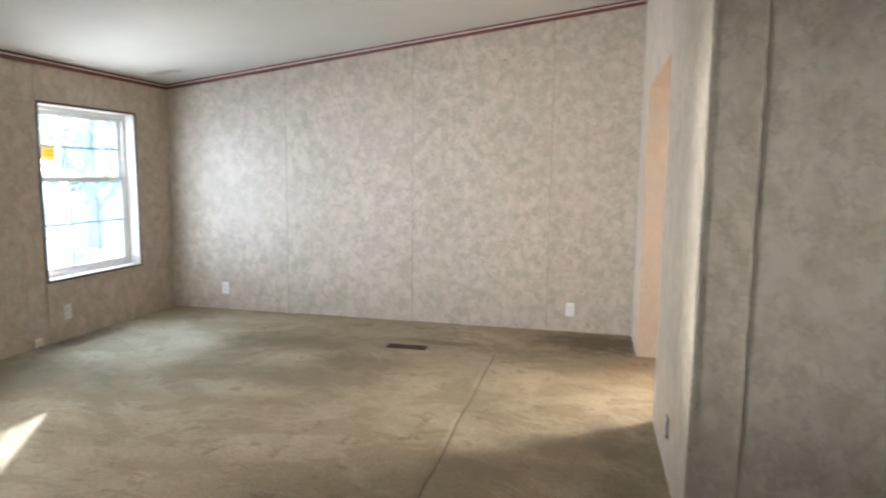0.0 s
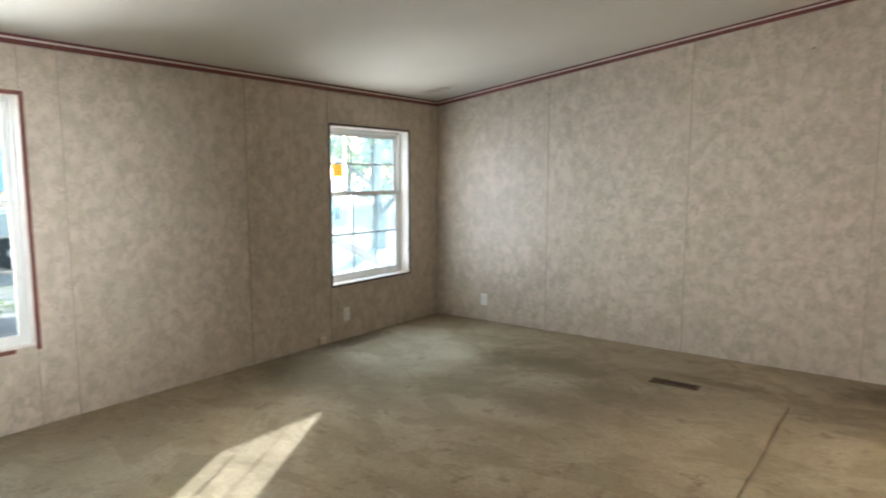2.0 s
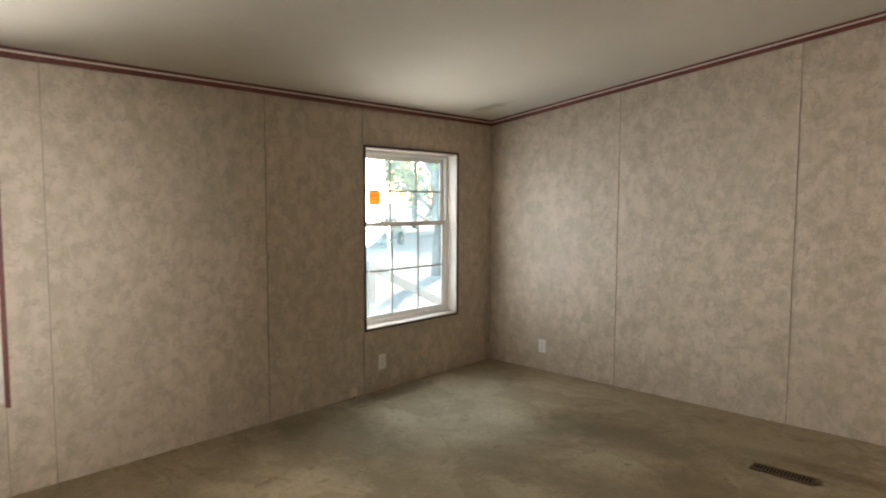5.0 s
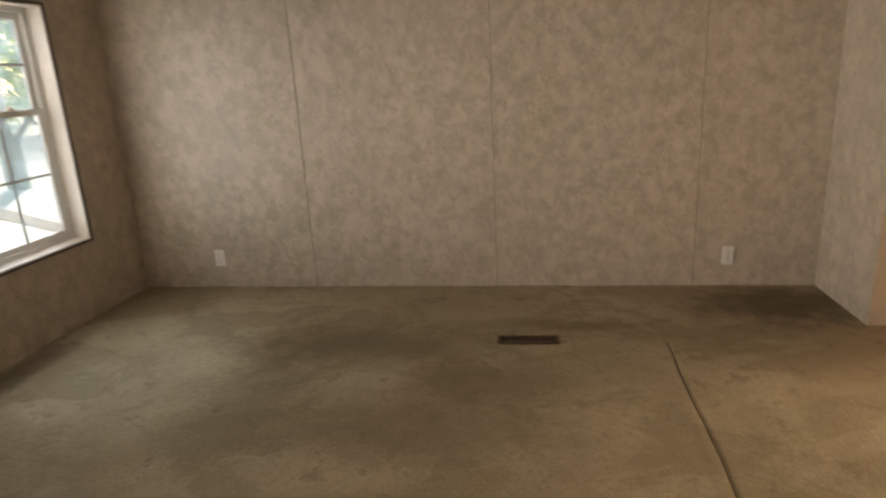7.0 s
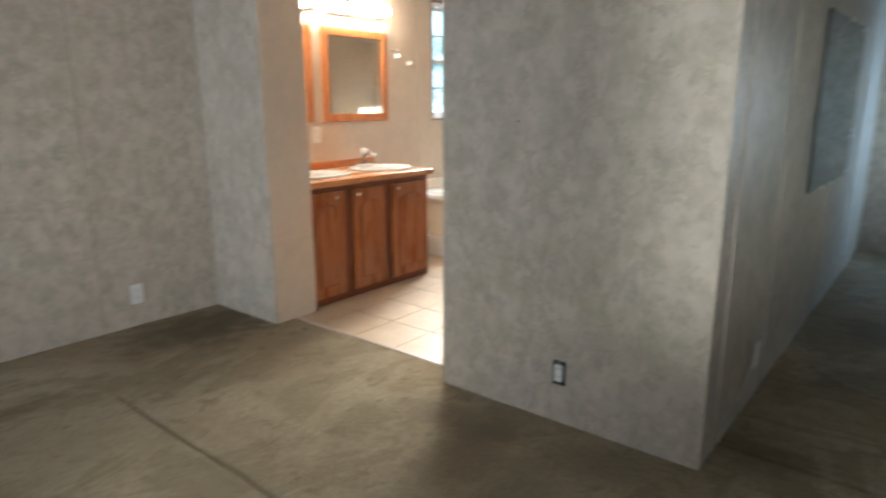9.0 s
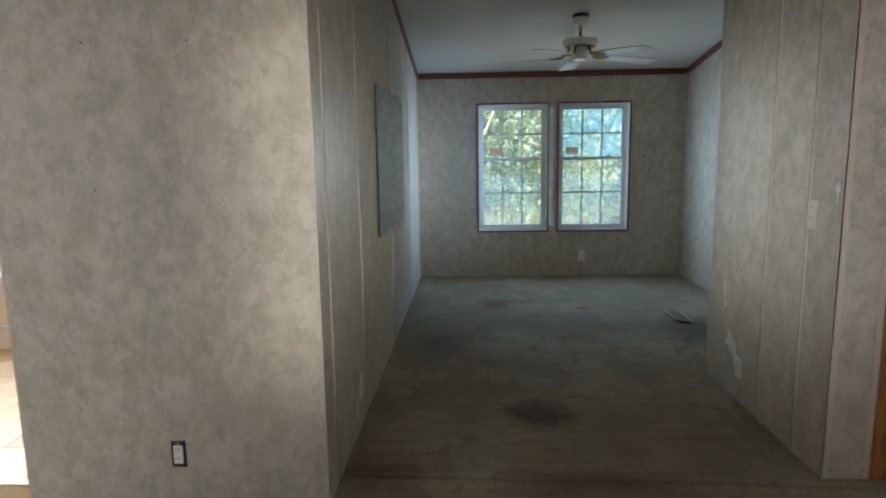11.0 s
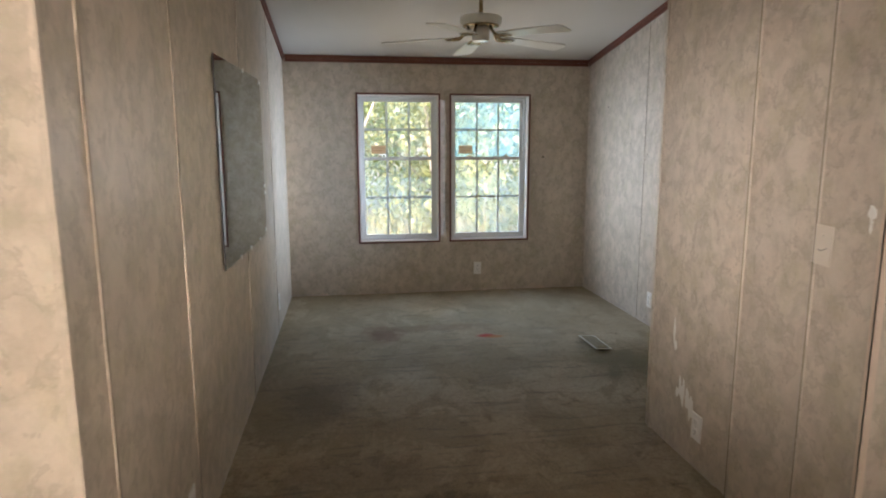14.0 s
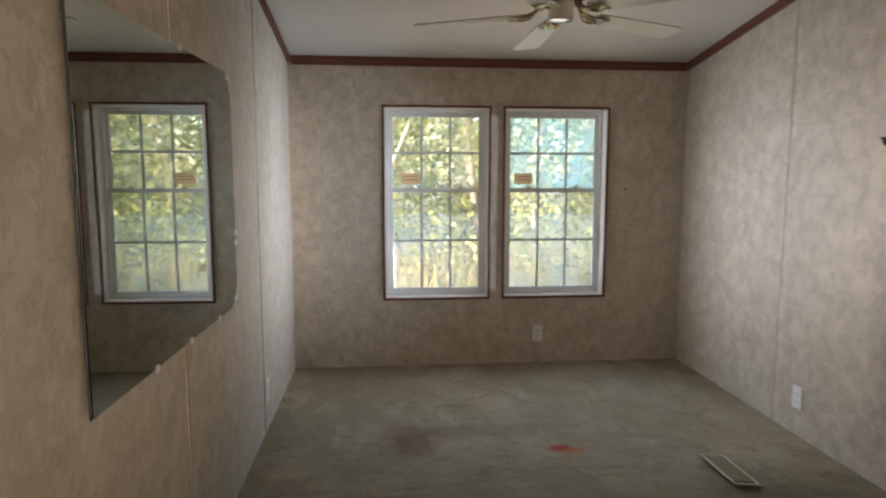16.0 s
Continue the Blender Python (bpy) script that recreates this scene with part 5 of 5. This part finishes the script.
for _ in range(1700):
    cx, cy = rng.uniform(5.6, 10.5), rng.uniform(-6.5, 4.5)
    for _b in range(5):
        bx, by = cx + rng.gauss(0, 0.08), cy + rng.gauss(0, 0.08)
        h = rng.uniform(0.5, 1.25)
        lx, ly = rng.gauss(0, 0.18), rng.gauss(0, 0.18)
        w = rng.uniform(0.006, 0.013)
        a = rng.uniform(0, 3.14)
        dx, dy = w * math.cos(a), w * math.sin(a)
        v = [bm.verts.new(p) for p in ((bx - dx, by - dy, GROUND), (bx + dx, by + dy, GROUND), (bx + dx * 0.7 + lx * 0.4, by + dy * 0.7 + ly * 0.4, GROUND + h * 0.6), (bx - dx * 0.7 + lx * 0.4, by - dy * 0.7 + ly * 0.4, GROUND + h * 0.6), (bx + lx, by + ly, GROUND + h))]
        bm.faces.new(v[:4])
        bm.faces.new((v[3], v[2], v[4]))
solid("tall_grass", bm, STRAW, "tall dry yellow-green grass at the wood's edge", "grass", kind="stuff")
bm = bmesh.new()
for _ in range(70):
    cx, cy = rng.uniform(7.2, 11.5), rng.uniform(-6, 4)
    leaf_cloud(bm, rng, (cx, cy, GROUND + rng.uniform(0.4, 1.5)), (0.6, 0.6, 0.55), 130, 0.075)
solid("undergrowth", bm, LEAVES_SUNLIT, "sunlit leafy undergrowth below the trees", "bushes", kind="stuff")

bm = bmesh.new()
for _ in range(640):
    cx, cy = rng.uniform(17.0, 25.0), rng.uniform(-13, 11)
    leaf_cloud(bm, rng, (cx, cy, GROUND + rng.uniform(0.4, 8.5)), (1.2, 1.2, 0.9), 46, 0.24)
solid("far_wood", bm, LEAVES_HAZED, "dense sunlit wood farther back, haze put into its leaf colour", "woods", kind="stuff")

# trees north and west of the house
for i, (x, y, h) in enumerate(((20.5, 19.2, 4.6), (24.5, 22.0, 6.0))):
    tree("tree", "leafy tree behind the bathroom", x, y, h, 2.2, 90 + i, BARK, LEAVES if i % 2 else LEAVES_BLUE, low=0.06, clumps=32, per=80, leaf=0.24, radius=0.12)
for i, (x, y, h) in enumerate(((-13.4, 11.9, 6.2), (-36, 33, 6.5), (-33.0, 40, 6.5), (-27, 4.0, 8.0), (-26, -1.5, 7.5), (-30, 9.0, 9.5), (-25, -5, 8), (-31, 1.5, 9))):
    tree("tree", "broad leafy yard tree", x, y, h, 2.0 if i == 0 else 2.8, 120 + i, BARK, LEAVES, low=0.42 if i < 3 else 0.12, clumps=30, per=110, leaf=0.2, radius=0.2)

for i, (x, y, h) in enumerate(((-30.0, 29.5, 6.0), (-38.0, 41.0, 6.5))):
    tree("tree", "leafy tree at the far side of the lawn", x, y, h, 2.3, 150 + i, BARK, LEAVES_BLUE if i % 2 else LEAVES, low=0.1, clumps=34, per=80, leaf=0.26, radius=0.18)

# porch along the west side
porch = thing("porch", "open wooden porch with an orange lumber beam and grey deck", "porch", pose(0, 0, 0))
for k in range(26):
    x = WEST - 0.17 - 0.146 * (k + 1)
    part("deck_board", boxed(x, x + 0.138, -4.6, 1.05, -0.175, -0.137, bevel=0.004), GREY_LUMBER, porch)
part("deck_rim", boxed(WEST - 4.02, WEST - 3.97, -4.6, 1.05, -0.42, -0.14), GREY_LUMBER, porch)
part("beam", boxed(-8.16, -8.05, -5.0, 0.98, 1.81, 2.075, bevel=0.005), ORANGE_BEAM, porch)
for k in range(9):
    y = -4.6 + 0.66 * k
    part("rafter", boxed(-8.5, WEST - 0.165, y, y + 0.042, 2.08, 2.21), SHADED_LUMBER, porch)
    part("brace", tube(bmesh.new(), ((-8.1, y + 0.05, 2.08), (-8.1, y + 0.22, 2.2)), 0.02, 4), ORANGE_BEAM, porch)
part("roof_deck", boxed(-8.7, WEST - 0.165, -5.1, 1.1, 2.212, 2.25), SHADED_LUMBER, porch)
for y in (-4.7, 0.90):
    part("porch_post", boxed(-8.15, -8.06, y, y + 0.09, -0.137, 1.81, bevel=0.006), ORANGE_BEAM, porch)
for y in (-4.5, -1.8, 0.8):
    part("pier", boxed(-8.2, -8.0, y, y + 0.2, GROUND, -0.43), GREY_LUMBER, porch)
stair = thing("stair_rail", "weathered sloping stair handrail beside the porch", "handrail", pose(0, 0, 0))
part("rail", boxed(-0.02, 0.02, 0.0, 1.85, -0.045, 0.045, bevel=0.004), TAN_WOOD, stair, "", pose(-6.0, 3.02, 0.715, -25, 0, 0))
part("post", boxed(-6.045, -5.955, 2.95, 3.04, GROUND, 0.79, bevel=0.005), TAN_WOOD, stair)
part("post", boxed(-6.045, -5.955, 4.58, 4.66, GROUND, 0.02, bevel=0.005), TAN_WOOD, stair)
part("lower_rail", boxed(-0.015, 0.015, 0.0, 1.8, -0.03, 0.03, bevel=0.003), TAN_WOOD, stair, "", pose(-6.0, 3.04, 0.10, -25, 0, 0))

# carport
carport = thing("carport", "blue steel carport with a ribbed bowed metal roof", "carport", pose(0, 0, 0))
X0 = -14.2


def bow(s):
    """The curve of the roof: s from 0 at the near eave to 1 at the crown."""
    return X0 - 3.0 * s, 1.12 + 2.2 * math.sin(min(1.0, s * 1.25) * math.pi / 2)


for k in range(10):
    bm = bmesh.new()
    (xa, za), (xb, zb) = bow(k / 10), bow((k + 1) / 10)
    vs = []
    for y in (0.55, 9.5):
        vs += [bm.verts.new(p) for p in ((xa, y, za), (xb, y, zb - 0.01), (xb - 0.0, y, zb + 0.012), (xa + 0.03, y, za + 0.03))]
    for f in ((0, 1, 2, 3), (7, 6, 5, 4), (0, 4, 5, 1), (1, 5, 6, 2), (2, 6, 7, 3), (3, 7, 4, 0)):
        bm.faces.new([vs[i] for i in f])
    part("roof_sheet", bm, SHEET, carport)
for y in (0.5, 3.4, 6.4, 9.4):
    pts = [(X0, y, GROUND), (X0, y, 0.8)] + [(bow(s)[0], y, bow(s)[1] - 0.05) for s in np.linspace(0, 1, 9)] + [(X0 - 6.0, y, 1.6)]
    part("bow_frame", tube(bmesh.new(), pts, 0.055, 8), BLUE_STEEL, carport)
END_BOW = ((0.52, 0.9), (0.50, 1.10), (0.42, 1.42), (0.22, 1.70), (-0.20, 1.90), (-0.80, 2.03), (-1.45, 2.22), (-2.1, 2.36), (-2.9, 2.46))
part("end_bow", tube(bmesh.new(), [(X0 + 0.2, 0.52, GROUND)] + [(X0 + 0.2, y, z) for y, z in END_BOW], 0.10, 10), BLUE_STEEL, carport, "pale blue bow of bent steel tube")
for k in range(6):
    bm = bmesh.new()
    xa, xb = X0 + 0.1 - 1.3 * k, X0 - 1.2 - 1.3 * k
    rows_of = [[bm.verts.new((x, y, z + 0.06 - 0.05 * (X0 - x) - 0.004 * k)) for y, z in END_BOW[3:]] for x in (xa, xb)]
    rows_of += [[bm.verts.new(v.co + Vector((0, 0, 0.02))) for v in r] for r in rows_of]
    for p, q in ((0, 1), (2, 3), (0, 2), (1, 3)):
        for i in range(len(rows_of[0]) - 1):
            bm.faces.new((rows_of[p][i], rows_of[p][i + 1], rows_of[q][i + 1], rows_of[q][i]))
    part("end_sheet", bm, SHEET_PALE, carport, "pale metal sheet under the bow")
bm = bmesh.new()
tube(bm, [(X0 - 2.5, -0.75, GROUND), (X0 - 2.5, -0.75, 1.0), (X0 - 2.5, -0.6, 1.45), (X0 - 2.5, -0.3, 1.72), (X0 - 2.5, 0.3, 1.78)], 0.06, 8)
part("inner_bow", bm, BLUE_STEEL, carport)
for x, y in ((-12.4, 0.52), (-13.0, 1.72)):
    p = thing("steel_post", "blue painted steel post standing in the yard", "post", pose(x, y, GROUND), group="blue posts")
    part("shaft", lathe(bmesh.new(), ((0.062, -0.02), (0.062, 2.1), (0.05, 2.12)), None, 14), BLUE_STEEL, p)
    part("foot", lathe(bmesh.new(), ((0.11, -0.02), (0.11, 0.03), (0.07, 0.05)), None, 14), BLUE_STEEL, p)


def wheel(parent, x, y, z, r, w):
    t = part("tyre", lathe(bmesh.new(), ((r * 0.62, -w / 2), (r * 0.93, -w / 2), (r, -w * 0.3), (r, w * 0.3), (r * 0.93, w / 2), (r * 0.62, w / 2)), pose(x, y, z, 0, 90, 0), 24), TYRE, parent)
    part("rim", lathe(bmesh.new(), ((r * 0.15, -w * 0.52), (r * 0.55, -w * 0.45), (r * 0.63, -w * 0.5), (r * 0.63, w * 0.5), (r * 0.55, w * 0.45), (r * 0.15, w * 0.52)), pose(x, y, z, 0, 90, 0), 20), GREY_RIM, t)


truck = thing("pickup_truck", "white pickup truck parked under the carport", "truck", pose(-17.3, 2.15, GROUND))
prof = [(0, 0.45), (0.9, 0.42), (1.0, 0.85), (1.75, 0.85), (1.9, 0.42), (5.2, 0.42), (5.35, 0.7), (5.3, 1.15), (4.1, 1.22), (3.5, 1.78), (2.2, 1.82), (2.05, 1.28), (0, 1.28)]
bm = bmesh.new()
prism(bm, prof, 1.75, pose(0, 0, 0, 0, 0, 90))
bmesh.ops.bevel(bm, geom=list(bm.edges), offset=0.04, segments=2, affect="EDGES", profile=0.5)
part("body", bm, WHITE_PAINT, truck)
lamp = part("tail_light", boxed(-0.02, 0.012, 0.0, 0.42, 0.86, 1.22, bevel=0.02), RED_PLASTIC, truck)
part("lamp_stripe", boxed(0.010, 0.016, 0.02, 0.40, 1.02, 1.07), WHITE_PAINT, lamp)
part("side_window", boxed(-0.01, 0.012, 2.35, 3.4, 1.3, 1.7, bevel=0.02), DARK_METAL, truck)
part("bumper", boxed(-1.75, 0.0, -0.16, -0.02, 0.42, 0.62, bevel=0.03), GREY_RIM, truck)
part("tailgate_gap", boxed(-1.5, -0.2, -0.015, 0.02, 0.66, 1.22), DARK_METAL, truck)
for y in (1.37, 4.4):
    for x in (-0.1, -1.62):
        wheel(truck, x, y, 0.37, 0.37, 0.24)

trailer = thing("utility_trailer", "teal flat-sided utility trailer", "trailer", pose(-16.0, -0.45, GROUND))
part("bed", boxed(-1.3, 0, -3.0, 1.1, 0.95, 1.55, bevel=0.03), TEAL, trailer)
part("chassis", boxed(-1.2, -0.1, -3.2, 1.3, 0.55, 0.94, bevel=0.02), DARK_METAL, trailer)
part("fender", tube(bmesh.new(), [(0.12, -0.9 + 0.5 * math.cos(a), 0.42 + 0.5 * math.sin(a)) for a in np.linspace(0, math.pi, 9)], 0.06, 6), GREY_RIM, trailer)
wheel(trailer, 0.12, -0.9, 0.40, 0.40, 0.2)
part("side_lamp", lathe(bmesh.new(), ((0.07, 0), (0.06, 0.03)), pose(0.02, 0.05, 1.05, 0, 90), 12), RED_PLASTIC, trailer)

sign = thing("framed_board", "faded red picture board in a wooden frame leaning outdoors", "board", pose(-15.25, -0.42, GROUND, 0, 0, 98) @ pose(0, 0, 0, -8, 0, 0))
part("panel", boxed(0, 1.12, 0, 0.05, 0.10, 0.86), RED_PAINT, sign)
part("print", prism(bmesh.new(), [(0.45 + 0.2 * math.cos(a) * (1 + 0.25 * math.sin(3 * a)), 0.42 + 0.24 * math.sin(a)) for a in np.linspace(0, 6.0, 16)], 0.004, pose(0, -0.006, 0)), POSTER, sign)
for b in ((-0.06, 0.0, 0, 0.95), (1.12, 1.18, 0, 0.95)):
    part("frame_bar", boxed(b[0], b[1], -0.02, 0.07, b[2], b[3], bevel=0.008), TAN_WOOD, sign)
part("frame_bar", boxed(-0.06, 1.18, -0.02, 0.07, 0.87, 0.96, bevel=0.008), TAN_WOOD, sign)
part("frame_bar", boxed(0.0, 1.12, -0.02, 0.07, 0.03, 0.10, bevel=0.008), GREY_RIM, sign)

dolly = thing("hand_truck", "red two-wheeled hand truck standing in the yard", "hand truck", pose(-14.8, 0.62, GROUND, 0, 0, 92))
for x in (-0.17, 0.17):
    part("upright", tube(bmesh.new(), ((x, 0, 0.05), (x, 0, 1.0), (x, 0.02, 1.2)), 0.02, 8), RED_PAINT, dolly)
part("handle", tube(bmesh.new(), [(-0.17 * math.cos(a), 0.02, 1.2 + 0.17 * math.sin(a)) for a in np.linspace(0, math.pi, 9)], 0.02, 8), RED_PAINT, dolly)
for z in (0.35, 0.62, 0.9):
    part("crossbar", tube(bmesh.new(), ((-0.17, 0, z), (0.17, 0, z)), 0.016, 6), GREY_RIM, dolly)
part("toe_plate", boxed(-0.2, 0.2, -0.22, 0.02, 0.02, 0.035), RED_PAINT, dolly)
for x in (-0.22, 0.22):
    wheel(dolly, x, 0.06, 0.16, 0.16, 0.07)
hose = bmesh.new()
for k in range(4):
    r = 0.30 + 0.02 * k
    tube(hose, [(0.02 * k, r * 0.6 * math.cos(a), 0.42 + r * math.sin(a)) for a in np.linspace(0, 6.28, 22)], 0.012, 5)
solid("hose_coil", hose, GREY_RIM, "coiled pale hose hanging by the post", "hose", m=pose(-13.6, 0.95, GROUND))
solid("green_chair_back", boxed(-0.02, 0.02, -0.16, 0.16, 0, 1.7, bevel=0.01), GREEN_PAINT, "green painted board propped in the yard", "board", m=pose(-15.3, 0.98, GROUND, 12, 0, 0))
bm = bmesh.new()
rng = random.Random(8)
for _ in range(110):
    cx, cy = -12.1 + rng.gauss(0, 0.55), rng.uniform(-1.6, 3.5)
    leaf_cloud(bm, rng, (cx, cy, GROUND + 0.06), (0.12, 0.12, 0.10), 16, 0.06)
solid("weeds", bm, LEAVES, "low weeds along the gravel edge", "weeds", kind="stuff")
car = thing("parked_car", "blue car parked beyond the yard tree", "car", pose(-22.0, 17.0, GROUND, 0, 0, 30))
bm = bmesh.new()
prism(bm, [(0, 0.3), (4.3, 0.3), (4.4, 0.75), (3.3, 0.9), (2.7, 1.4), (1.1, 1.42), (0.4, 0.95), (-0.05, 0.85)], 1.7, pose(0, 0, 0, 0, 0, 90))
bmesh.ops.bevel(bm, geom=list(bm.edges), offset=0.06, segments=2, affect="EDGES", profile=0.5)
part("body", bm, TEAL, car)
part("side_window", boxed(-0.01, 0.015, 1.15, 2.9, 0.95, 1.3, bevel=0.03), DARK_METAL, car)
for y in (0.85, 3.5):
    wheel(car, 0.02, y, 0.32, 0.32, 0.2)

# ---- bathroom floor tiles, last ----
tile = boxed(-0.150, 0.150, -0.150, 0.150, -0.004, 0.0, bevel=0.0015)
tile_mesh = meshed("tile", tile, TILE)
for i in range(14):
    for j in range(10):
        t = new("tile", tile_mesh)
        t.parent = bath_floor
        t.location = (0.315 + 0.304 * i, 0.26 + 0.304 * j, -0.002)
